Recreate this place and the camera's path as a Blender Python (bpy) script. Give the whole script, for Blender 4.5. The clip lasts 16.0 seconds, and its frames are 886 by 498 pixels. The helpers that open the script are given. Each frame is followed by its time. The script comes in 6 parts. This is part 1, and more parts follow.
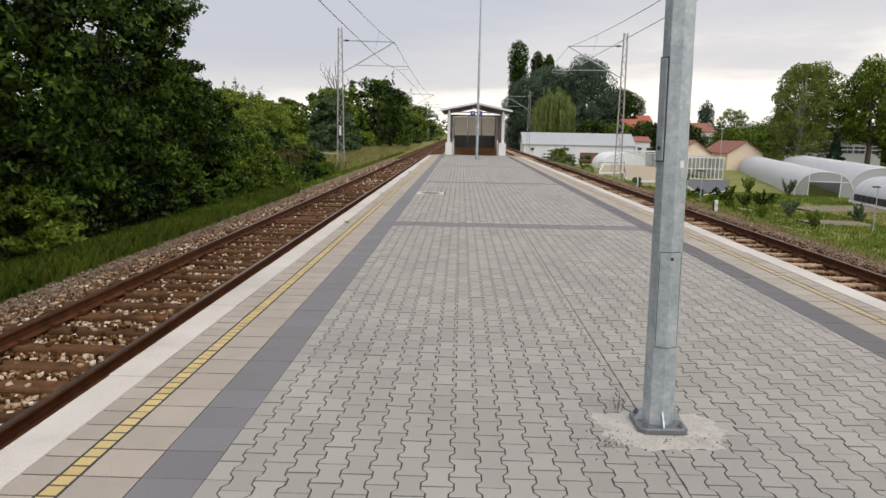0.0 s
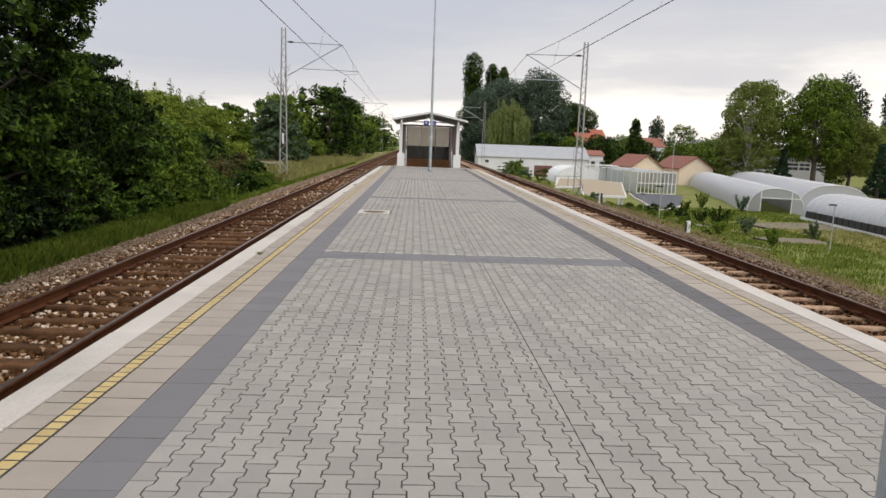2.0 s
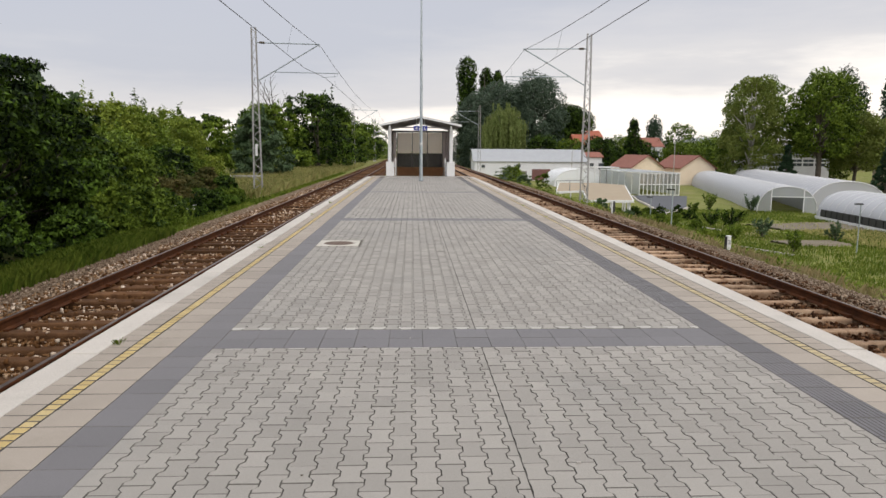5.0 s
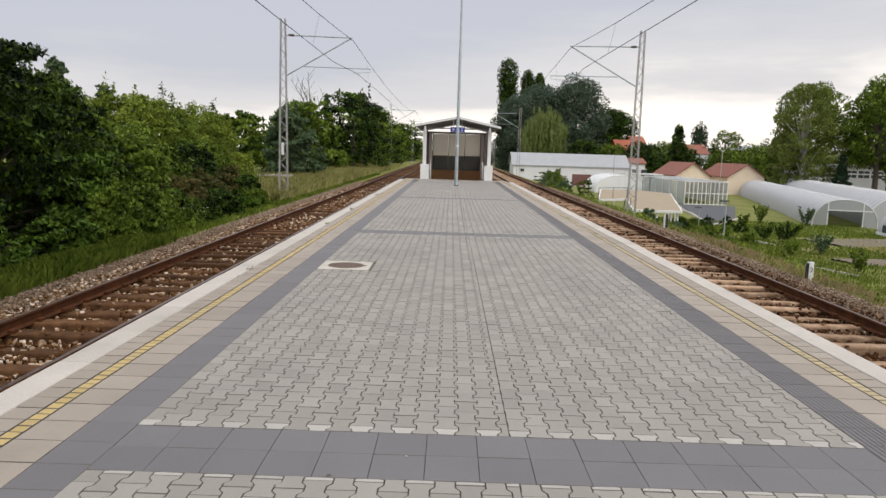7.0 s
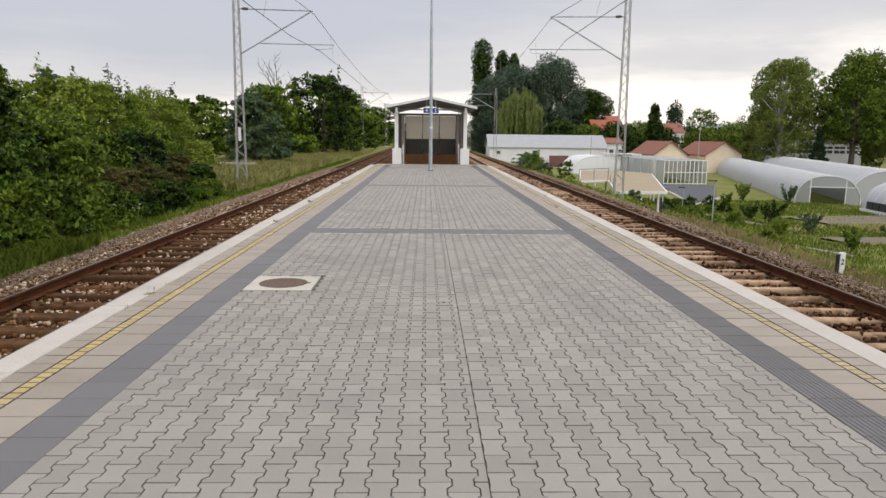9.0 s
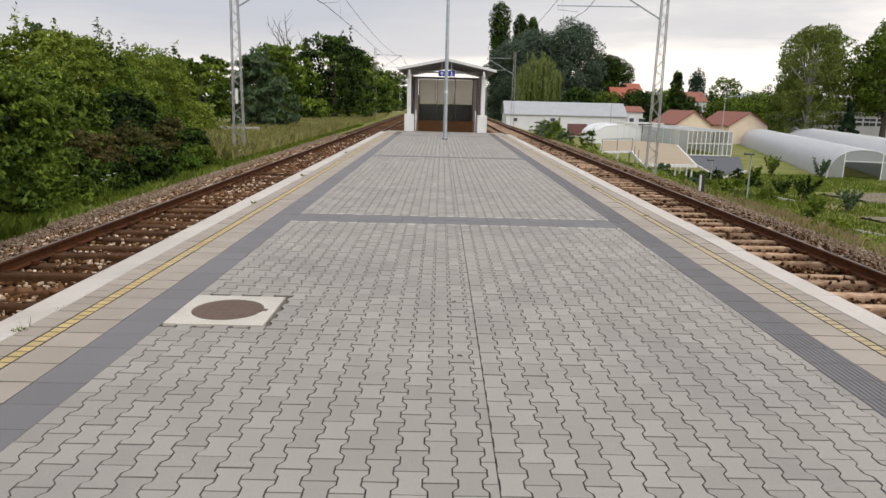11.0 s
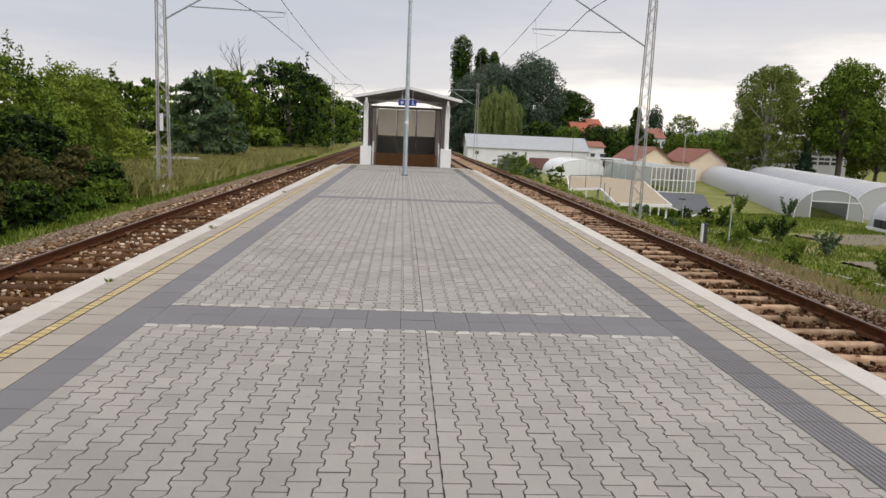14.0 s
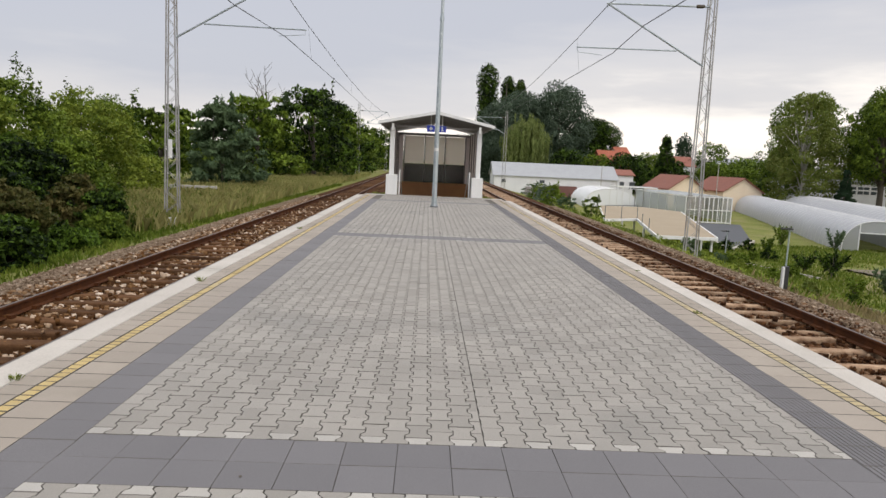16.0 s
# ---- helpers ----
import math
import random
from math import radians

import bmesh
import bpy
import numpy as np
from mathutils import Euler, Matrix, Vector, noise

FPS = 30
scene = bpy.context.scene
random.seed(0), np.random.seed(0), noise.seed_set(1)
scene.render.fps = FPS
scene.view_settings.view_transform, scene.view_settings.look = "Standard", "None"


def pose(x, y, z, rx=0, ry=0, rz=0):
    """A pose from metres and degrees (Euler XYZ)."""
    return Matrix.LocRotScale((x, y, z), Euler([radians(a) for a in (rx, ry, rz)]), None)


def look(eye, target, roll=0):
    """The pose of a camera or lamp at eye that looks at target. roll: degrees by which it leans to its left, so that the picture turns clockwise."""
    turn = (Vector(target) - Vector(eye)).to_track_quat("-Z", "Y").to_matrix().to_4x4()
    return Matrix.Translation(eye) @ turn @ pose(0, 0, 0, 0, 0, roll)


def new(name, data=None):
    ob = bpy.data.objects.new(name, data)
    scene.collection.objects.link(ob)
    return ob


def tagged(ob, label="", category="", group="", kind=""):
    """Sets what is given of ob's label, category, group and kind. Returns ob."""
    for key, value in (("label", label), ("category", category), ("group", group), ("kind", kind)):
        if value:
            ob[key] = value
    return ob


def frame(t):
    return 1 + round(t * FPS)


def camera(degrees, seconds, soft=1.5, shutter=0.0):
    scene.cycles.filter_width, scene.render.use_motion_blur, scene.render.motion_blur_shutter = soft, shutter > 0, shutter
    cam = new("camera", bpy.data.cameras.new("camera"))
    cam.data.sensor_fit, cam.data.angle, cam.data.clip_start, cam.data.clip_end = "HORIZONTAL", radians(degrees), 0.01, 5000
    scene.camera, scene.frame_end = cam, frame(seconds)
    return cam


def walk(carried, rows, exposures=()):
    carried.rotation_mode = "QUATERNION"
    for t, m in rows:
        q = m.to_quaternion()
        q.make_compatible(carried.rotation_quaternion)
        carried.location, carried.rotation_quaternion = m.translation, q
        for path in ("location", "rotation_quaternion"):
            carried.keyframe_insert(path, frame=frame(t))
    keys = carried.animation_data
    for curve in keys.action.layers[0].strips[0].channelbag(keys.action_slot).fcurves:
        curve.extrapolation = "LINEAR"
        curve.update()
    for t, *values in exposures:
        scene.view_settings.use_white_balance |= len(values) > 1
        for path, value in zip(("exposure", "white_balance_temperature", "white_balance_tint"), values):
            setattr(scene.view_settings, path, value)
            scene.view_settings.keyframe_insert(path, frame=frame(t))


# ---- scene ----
cam = camera(65.5, 16.0)
PATH = [
    (0, (-1.103, -4.568, 1.734), (-1.149, -2.597, 1.399), 1.1),
    (0.5, (-1.063, -3.858, 1.724), (-1.161, -1.889, 1.386), -0.5),
    (1, (-1.084, -3.21, 1.71), (-1.008, -1.241, 1.363), 2.2),
    (1.5, (-1.007, -2.584, 1.709), (-0.899, -0.608, 1.416), -0.4),
    (2, (-0.966, -1.875, 1.714), (-0.879, 0.1, 1.413), 2.1),
    (2.5, (-0.942, -1.186, 1.738), (-0.795, 0.784, 1.428), 1.7),
    (3, (-0.88, -0.481, 1.729), (-0.79, 1.492, 1.413), 0.6),
    (3.5, (-0.824, 0.224, 1.714), (-0.672, 2.189, 1.372), 2.5),
    (4, (-0.731, 0.837, 1.724), (-0.586, 2.814, 1.462), 0.8),
    (4.2, (-0.674, 1.086, 1.745), (-0.562, 3.062, 1.452), 0.2),
    (6.5, (-0.468, 3.965, 1.784), (-0.408, 5.947, 1.521), 0.8),
    (7, (-0.372, 4.548, 1.806), (-0.387, 6.528, 1.525), 1.7),
    (7.5, (-0.373, 5.244, 1.785), (-0.315, 7.217, 1.463), 3.4),
    (8, (-0.29, 5.874, 1.761), (-0.26, 7.841, 1.4), 1.7),
    (8.5, (-0.293, 6.483, 1.73), (-0.274, 8.453, 1.387), 3.6),
    (9, (-0.269, 7.094, 1.749), (-0.219, 9.067, 1.423), 0.6),
    (9.2, (-0.226, 7.385, 1.733), (-0.207, 9.356, 1.392), 0.6),
    (11.3, (-0.25, 10.1, 1.709), (-0.23, 12.055, 1.288), 1.6),
    (11.5, (-0.253, 10.37, 1.703), (-0.2, 12.331, 1.314), 1.4),
    (12, (-0.236, 10.99, 1.72), (-0.255, 12.96, 1.374), 1.7),
    (12.5, (-0.206, 11.63, 1.725), (-0.147, 13.595, 1.359), 2.6),
    (13, (-0.162, 12.286, 1.706), (-0.115, 14.259, 1.38), 1.1),
    (13.5, (-0.164, 12.9, 1.696), (-0.078, 14.871, 1.366), 3.6),
    (14, (-0.195, 13.487, 1.715), (-0.067, 15.456, 1.386), 2.5),
    (14.5, (-0.239, 14.13, 1.728), (-0.269, 16.105, 1.413), 3.1),
    (15, (-0.333, 14.74, 1.731), (-0.367, 16.717, 1.428), 2.9),
    (15.5, (-0.334, 15.373, 1.731), (-0.365, 17.358, 1.488), 0.6),
    (16, (-0.361, 15.999, 1.715), (-0.306, 17.982, 1.461), 2.6),
]
walk(cam, [(t, look(eye, target, roll)) for t, eye, target, roll in PATH])

# ---- world, sun, exposure ----
scene.view_settings.exposure = 0.04
SUN_EL, SUN_AZ = radians(42), radians(145)      # azimuth measured from +y towards +x


def make_world():
    w = bpy.data.worlds.new("overcast")
    scene.world = w
    w.use_nodes = True
    nt = w.node_tree
    nt.nodes.clear()
    out = nt.nodes.new("ShaderNodeOutputWorld")
    bg = nt.nodes.new("ShaderNodeBackground")
    sky = nt.nodes.new("ShaderNodeTexSky")
    sky.sky_type, sky.sun_disc = "NISHITA", False
    sky.sun_elevation, sky.sun_rotation = SUN_EL, SUN_AZ
    sky.air_density, sky.dust_density = 1.5, 3.0
    co = nt.nodes.new("ShaderNodeTexCoord")
    sep = nt.nodes.new("ShaderNodeSeparateXYZ")
    nt.links.new(co.outputs["Generated"], sep.inputs[0])
    mp = nt.nodes.new("ShaderNodeMapping")
    mp.inputs["Scale"].default_value = (1.0, 1.0, 6.0)
    nt.links.new(co.outputs["Generated"], mp.inputs[0])
    nz = nt.nodes.new("ShaderNodeTexNoise")
    nz.inputs["Scale"].default_value, nz.inputs["Detail"].default_value, nz.inputs["Roughness"].default_value = 1.7, 7, 0.55
    nt.links.new(mp.outputs[0], nz.inputs["Vector"])
    # height of the view, stirred by the cloud noise: bright warm bank low down, grey-blue layer above
    add = nt.nodes.new("ShaderNodeMath")
    add.operation = "MULTIPLY_ADD"
    nt.links.new(nz.outputs["Fac"], add.inputs[0])
    add.inputs[1].default_value = 0.26
    nt.links.new(sep.outputs["Z"], add.inputs[2])
    tilt = nt.nodes.new("ShaderNodeMath")
    tilt.operation = "MULTIPLY_ADD"
    nt.links.new(sep.outputs["X"], tilt.inputs[0])
    tilt.inputs[1].default_value = -0.10
    nt.links.new(add.outputs[0], tilt.inputs[2])
    ramp = nt.nodes.new("ShaderNodeValToRGB")
    e = ramp.color_ramp.elements
    e[0].position, e[0].color = 0.06, (0.80, 0.77, 0.73, 1)
    e[1].position, e[1].color = 1.0, (1.45, 1.45, 1.48, 1)
    for p, c in ((0.14, (1.25, 1.17, 1.08, 1)), (0.185, (1.22, 1.14, 1.06, 1)), (0.225, (0.80, 0.775, 0.785, 1)), (0.31, (0.60, 0.612, 0.685, 1)), (0.40, (0.585, 0.60, 0.685, 1)), (0.55, (0.95, 0.96, 1.02, 1))):
        ramp.color_ramp.elements.new(p).color = c
    nt.links.new(tilt.outputs[0], ramp.inputs[0])
    sk = nt.nodes.new("ShaderNodeVectorMath")
    sk.operation = "SCALE"
    sk.inputs["Scale"].default_value = 0.10
    nt.links.new(sky.outputs[0], sk.inputs[0])
    mix = nt.nodes.new("ShaderNodeMix")
    mix.data_type = "RGBA"
    mix.inputs["Factor"].default_value = 0.9
    nt.links.new(sk.outputs[0], mix.inputs["A"])
    nt.links.new(ramp.outputs[0], mix.inputs["B"])
    nt.links.new(mix.outputs["Result"], bg.inputs[0])
    bg.inputs[1].default_value = 1.0
    nt.links.new(bg.outputs[0], out.inputs[0])


make_world()
sun = new("sun", bpy.data.lights.new("sun", "SUN"))
sun.data.energy, sun.data.angle, sun.data.color = 1.5, radians(50), (1.0, 0.94, 0.86)
sun.matrix_world = look((0, 0, 30), (-math.sin(SUN_AZ) * math.cos(SUN_EL) * 30, -math.cos(SUN_AZ) * math.cos(SUN_EL) * 30, 30 - math.sin(SUN_EL) * 30))


# ---- materials ----
def surface(name, a, b, scale=6.0, rough=0.8, bump=0.2, fine=60.0, metal=0.0, piece=0.0, island=0.0, c=None, patch=0.6, bumpd=0.01, gloss=0.5):
    """A two-scale surface: a to b by large patches, fine grain, relief; piece/island: how far single pieces differ in brightness; c: stain colour."""
    m = bpy.data.materials.new(name)
    m.use_nodes = True
    nt = m.node_tree
    L = nt.links.new
    p = nt.nodes["Principled BSDF"]
    co = nt.nodes.new("ShaderNodeNewGeometry")
    big = nt.nodes.new("ShaderNodeTexNoise")
    big.inputs["Scale"].default_value, big.inputs["Detail"].default_value = scale, 4
    L(co.outputs["Position"], big.inputs["Vector"])
    small = nt.nodes.new("ShaderNodeTexNoise")
    small.inputs["Scale"].default_value, small.inputs["Detail"].default_value = fine, 3
    L(co.outputs["Position"], small.inputs["Vector"])
    r = nt.nodes.new("ShaderNodeMapRange")
    r.inputs["From Min"].default_value, r.inputs["From Max"].default_value = 0.5 - patch / 2, 0.5 + patch / 2
    L(big.outputs["Fac"], r.inputs["Value"])
    mx = nt.nodes.new("ShaderNodeMix")
    mx.data_type = "RGBA"
    mx.inputs["A"].default_value, mx.inputs["B"].default_value = (*a, 1), (*b, 1)
    L(r.outputs[0], mx.inputs["Factor"])
    col = mx.outputs["Result"]
    if c:
        st = nt.nodes.new("ShaderNodeTexNoise")
        st.inputs["Scale"].default_value, st.inputs["Detail"].default_value, st.inputs["Roughness"].default_value = scale * 0.37, 6, 0.65
        L(co.outputs["Position"], st.inputs["Vector"])
        sr = nt.nodes.new("ShaderNodeMapRange")
        sr.inputs["From Min"].default_value, sr.inputs["From Max"].default_value, sr.inputs["To Max"].default_value = 0.53, 0.68, 0.75
        L(st.outputs["Fac"], sr.inputs["Value"])
        m2 = nt.nodes.new("ShaderNodeMix")
        m2.data_type = "RGBA"
        L(sr.outputs[0], m2.inputs["Factor"])
        L(col, m2.inputs["A"])
        m2.inputs["B"].default_value = (*c, 1)
        col = m2.outputs["Result"]
    hs = nt.nodes.new("ShaderNodeHueSaturation")
    L(col, hs.inputs["Color"])
    v = nt.nodes.new("ShaderNodeMapRange")
    v.inputs["To Min"].default_value, v.inputs["To Max"].default_value = 0.72, 1.28
    L(small.outputs["Fac"], v.inputs["Value"])
    val = v.outputs[0]
    if piece or island:
        if piece:
            src = nt.nodes.new("ShaderNodeObjectInfo").outputs["Random"]
        else:
            src = co.outputs["Random Per Island"]
        k = nt.nodes.new("ShaderNodeMapRange")
        k.inputs["To Min"].default_value, k.inputs["To Max"].default_value = 1 - (piece or island), 1 + (piece or island)
        L(src, k.inputs["Value"])
        mu = nt.nodes.new("ShaderNodeMath")
        mu.operation = "MULTIPLY"
        L(val, mu.inputs[0])
        L(k.outputs[0], mu.inputs[1])
        val = mu.outputs[0]
    L(val, hs.inputs["Value"])
    L(hs.outputs[0], p.inputs["Base Color"])
    p.inputs["Metallic"].default_value = metal
    p.inputs["Specular IOR Level"].default_value = gloss
    rr = nt.nodes.new("ShaderNodeMapRange")
    rr.inputs["To Min"].default_value, rr.inputs["To Max"].default_value = max(0.05, rough - 0.12), min(1, rough + 0.12)
    L(big.outputs["Fac"], rr.inputs["Value"])
    L(rr.outputs[0], p.inputs["Roughness"])
    if bump:
        bp = nt.nodes.new("ShaderNodeBump")
        bp.inputs["Strength"].default_value, bp.inputs["Distance"].default_value = bump, bumpd
        L(small.outputs["Fac"], bp.inputs["Height"])
        L(bp.outputs[0], p.inputs["Normal"])
    return m


def stones(name, tones, rough=0.95):
    """Loose stones: each takes one tone of the ramp; fine grain and relief."""
    m = bpy.data.materials.new(name)
    m.use_nodes = True
    nt = m.node_tree
    L = nt.links.new
    p = nt.nodes["Principled BSDF"]
    g = nt.nodes.new("ShaderNodeNewGeometry")
    r = nt.nodes.new("ShaderNodeValToRGB")
    r.color_ramp.interpolation = "LINEAR"
    e = r.color_ramp.elements
    e[0].position, e[0].color = tones[0][0], (*tones[0][1], 1)
    e[1].position, e[1].color = tones[-1][0], (*tones[-1][1], 1)
    for q, c in tones[1:-1]:
        e.new(q).color = (*c, 1)
    L(g.outputs["Random Per Island"], r.inputs[0])
    n = nt.nodes.new("ShaderNodeTexNoise")
    n.inputs["Scale"].default_value, n.inputs["Detail"].default_value = 55, 4
    L(g.outputs["Position"], n.inputs["Vector"])
    v = nt.nodes.new("ShaderNodeMapRange")
    v.inputs["To Min"].default_value, v.inputs["To Max"].default_value = 0.6, 1.4
    L(n.outputs["Fac"], v.inputs["Value"])
    h = nt.nodes.new("ShaderNodeHueSaturation")
    L(r.outputs[0], h.inputs["Color"])
    L(v.outputs[0], h.inputs["Value"])
    L(h.outputs[0], p.inputs["Base Color"])
    p.inputs["Roughness"].default_value = rough
    p.inputs["Specular IOR Level"].default_value = 0.12
    b = nt.nodes.new("ShaderNodeBump")
    b.inputs["Strength"].default_value, b.inputs["Distance"].default_value = 0.5, 0.006
    L(n.outputs["Fac"], b.inputs["Height"])
    L(b.outputs[0], p.inputs["Normal"])
    return m


def foliage(name, a, b, trans=0.25, rough=0.65, shade_cut=0.0):
    """Leaves: each island its own tone, tones under a limit clipped to colour a, some light passing through."""
    m = bpy.data.materials.new(name)
    m.use_nodes = True
    nt = m.node_tree
    L = nt.links.new
    p = nt.nodes["Principled BSDF"]
    g = nt.nodes.new("ShaderNodeNewGeometry")
    n = nt.nodes.new("ShaderNodeTexNoise")
    n.inputs["Scale"].default_value = 0.55
    L(g.outputs["Position"], n.inputs["Vector"])
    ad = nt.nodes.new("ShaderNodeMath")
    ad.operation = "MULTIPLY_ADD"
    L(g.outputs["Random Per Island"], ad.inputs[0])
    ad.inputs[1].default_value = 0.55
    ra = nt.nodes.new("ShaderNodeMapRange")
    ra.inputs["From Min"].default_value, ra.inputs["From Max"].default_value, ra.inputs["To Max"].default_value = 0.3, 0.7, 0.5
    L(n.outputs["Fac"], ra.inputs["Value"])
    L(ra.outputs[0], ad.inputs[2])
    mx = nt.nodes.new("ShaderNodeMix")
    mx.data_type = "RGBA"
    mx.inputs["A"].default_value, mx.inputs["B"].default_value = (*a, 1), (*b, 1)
    # a raised lower limit turns more leaves near-black, for shade in crown gaps
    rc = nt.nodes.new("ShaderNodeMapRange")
    rc.inputs["From Min"].default_value = shade_cut
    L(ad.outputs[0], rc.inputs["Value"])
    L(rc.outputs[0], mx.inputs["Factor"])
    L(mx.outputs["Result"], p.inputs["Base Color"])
    p.inputs["Roughness"].default_value = rough
    p.inputs["Specular IOR Level"].default_value = 0.12
    t = nt.nodes.new("ShaderNodeBsdfTranslucent")
    L(mx.outputs["Result"], t.inputs["Color"])
    ms = nt.nodes.new("ShaderNodeMixShader")
    ms.inputs[0].default_value = trans
    L(p.outputs[0], ms.inputs[1])
    L(t.outputs[0], ms.inputs[2])
    L(ms.outputs[0], nt.nodes["Material Output"].inputs["Surface"])
    return m


def glassy(name, tint, rough=0.05, mixin=0.5):
    m = bpy.data.materials.new(name)
    m.use_nodes = True
    nt = m.node_tree
    p = nt.nodes["Principled BSDF"]
    p.inputs["Base Color"].default_value = (*tint, 1)
    p.inputs["Roughness"].default_value = rough
    tr = nt.nodes.new("ShaderNodeBsdfTransparent")
    tr.inputs[0].default_value = (0.9, 0.92, 0.93, 1)
    ms = nt.nodes.new("ShaderNodeMixShader")
    ms.inputs[0].default_value = mixin
    nt.links.new(p.outputs[0], ms.inputs[1])
    nt.links.new(tr.outputs[0], ms.inputs[2])
    nt.links.new(ms.outputs[0], nt.nodes["Material Output"].inputs["Surface"])
    return m


PAVER = surface("paver_concrete", (0.252, 0.235, 0.213), (0.304, 0.283, 0.256), 1.1, 0.9, 0.35, 160, piece=0.10, c=(0.225, 0.215, 0.20))
PAVER_J = surface("paver_concrete_joined", (0.252, 0.235, 0.213), (0.304, 0.283, 0.256), 1.1, 0.9, 0.35, 160, island=0.10, c=(0.225, 0.215, 0.20))
DARK = surface("dark_tile", (0.136, 0.130, 0.136), (0.158, 0.151, 0.157), 2.0, 0.85, 0.25, 140, piece=0.06)
DARK_J = surface("dark_tile_joined", (0.136, 0.130, 0.136), (0.158, 0.151, 0.157), 2.0, 0.85, 0.25, 140, island=0.06)
SLAB = surface("grey_slab", (0.285, 0.245, 0.205), (0.335, 0.29, 0.245), 2.0, 0.88, 0.25, 140, piece=0.07, c=(0.245, 0.215, 0.175))
SLAB_J = surface("grey_slab_joined", (0.285, 0.245, 0.205), (0.335, 0.29, 0.245), 2.0, 0.88, 0.25, 140, island=0.07, c=(0.245, 0.215, 0.175))
YELLOW = surface("yellow_paver", (0.41, 0.30, 0.115), (0.47, 0.36, 0.17), 3.0, 0.85, 0.25, 140, piece=0.1, c=(0.36, 0.315, 0.215))
YELLOW_J = surface("yellow_paver_joined", (0.41, 0.30, 0.115), (0.47, 0.36, 0.17), 3.0, 0.85, 0.25, 140, island=0.1, c=(0.36, 0.315, 0.215))
YELLOW_PALE = surface("faded_yellow_paver", (0.36, 0.285, 0.15), (0.42, 0.345, 0.21), 3.0, 0.85, 0.25, 140, piece=0.1, c=(0.33, 0.295, 0.23))
YELLOW_PALE_J = surface("faded_yellow_paver_joined", (0.36, 0.285, 0.15), (0.42, 0.345, 0.21), 3.0, 0.85, 0.25, 140, island=0.1, c=(0.33, 0.295, 0.23))
COPING = surface("coping_concrete", (0.42, 0.385, 0.345), (0.51, 0.472, 0.43), 1.6, 0.9, 0.3, 90, piece=0.05, c=(0.34, 0.315, 0.28))
PAVER_PALE = surface("pale_paver_concrete", (0.345, 0.325, 0.30), (0.41, 0.39, 0.36), 1.5, 0.9, 0.35, 160, island=0.1)
# joint dirt, darkened to carry the shading of chamfers and side faces as well
JOINT_DIRT_SHADE = surface("joint_dirt_and_shade", (0.125, 0.115, 0.103), (0.175, 0.162, 0.148), 5.0, 1.0, 0.1, 120)
JOINT = surface("joint_sand", (0.075, 0.066, 0.055), (0.13, 0.115, 0.095), 5.0, 1.0, 0.3, 120)
CONCRETE = surface("concrete", (0.36, 0.34, 0.31), (0.45, 0.43, 0.40), 2.0, 0.9, 0.4, 70, c=(0.3, 0.28, 0.25))
PALE_CONCRETE = surface("pale_mortar", (0.32, 0.295, 0.265), (0.43, 0.405, 0.37), 9.0, 0.95, 0.6, 60, c=(0.26, 0.23, 0.20), bumpd=0.012)
CRUMB = surface("mortar_crumb", (0.05, 0.045, 0.04), (0.36, 0.34, 0.31), 20.0, 0.95, 0.2, 60, island=0.9)
SLAB_CONCRETE = surface("manhole_slab", (0.43, 0.40, 0.35), (0.51, 0.48, 0.43), 3.0, 0.95, 0.25, 90, c=(0.36, 0.33, 0.28))
RUST_LID = surface("rusty_iron", (0.10, 0.065, 0.048), (0.15, 0.10, 0.075), 7.0, 0.75, 0.5, 90, metal=0.3)
GALV = surface("galvanised_steel", (0.29, 0.335, 0.365), (0.47, 0.515, 0.545), 14.0, 0.5, 0.1, 45, metal=0.55, c=(0.56, 0.59, 0.61))
GALV_DARK = surface("weathered_plate", (0.14, 0.145, 0.155), (0.20, 0.21, 0.22), 9.0, 0.55, 0.2, 60, metal=0.5)
LATTICE = surface("painted_lattice_steel", (0.27, 0.26, 0.255), (0.40, 0.395, 0.39), 5.0, 0.6, 0.1, 50, metal=0.3, c=(0.20, 0.16, 0.13))
RAIL = surface("rusty_rail", (0.034, 0.011, 0.004), (0.105, 0.037, 0.012), 6.0, 0.8, 0.4, 80, gloss=0.15)
RAILTOP = surface("worn_rail_head", (0.10, 0.075, 0.065), (0.16, 0.13, 0.115), 8.0, 0.4, 0.1, 80, metal=0.8)
WOOD_L = surface("tarred_sleeper", (0.050, 0.023, 0.010), (0.135, 0.070, 0.034), 6.0, 0.9, 1.0, 38, piece=0.35, c=(0.030, 0.015, 0.008), gloss=0.12)
WOOD_R = surface("dry_sleeper", (0.17, 0.092, 0.05), (0.46, 0.33, 0.225), 6.0, 0.9, 1.0, 38, piece=0.25, c=(0.085, 0.040, 0.018), gloss=0.15)
STACK_WOOD = surface("sawn_boards", (0.52, 0.36, 0.15), (0.62, 0.47, 0.24), 4.0, 0.8, 0.3, 40, piece=0.15)
STONE_R = stones("rusty_ballast_stone", ((0.0, (0.022, 0.009, 0.004)), (0.5, (0.062, 0.026, 0.010)), (0.82, (0.12, 0.056, 0.025)), (0.94, (0.22, 0.13, 0.075)), (1.0, (0.40, 0.31, 0.22))))
STONE = stones("ballast_stone", ((0.0, (0.050, 0.022, 0.008)), (0.40, (0.12, 0.056, 0.021)), (0.60, (0.20, 0.11, 0.05)), (0.76, (0.36, 0.25, 0.16)), (0.92, (0.56, 0.44, 0.34)), (1.0, (0.70, 0.60, 0.50))))
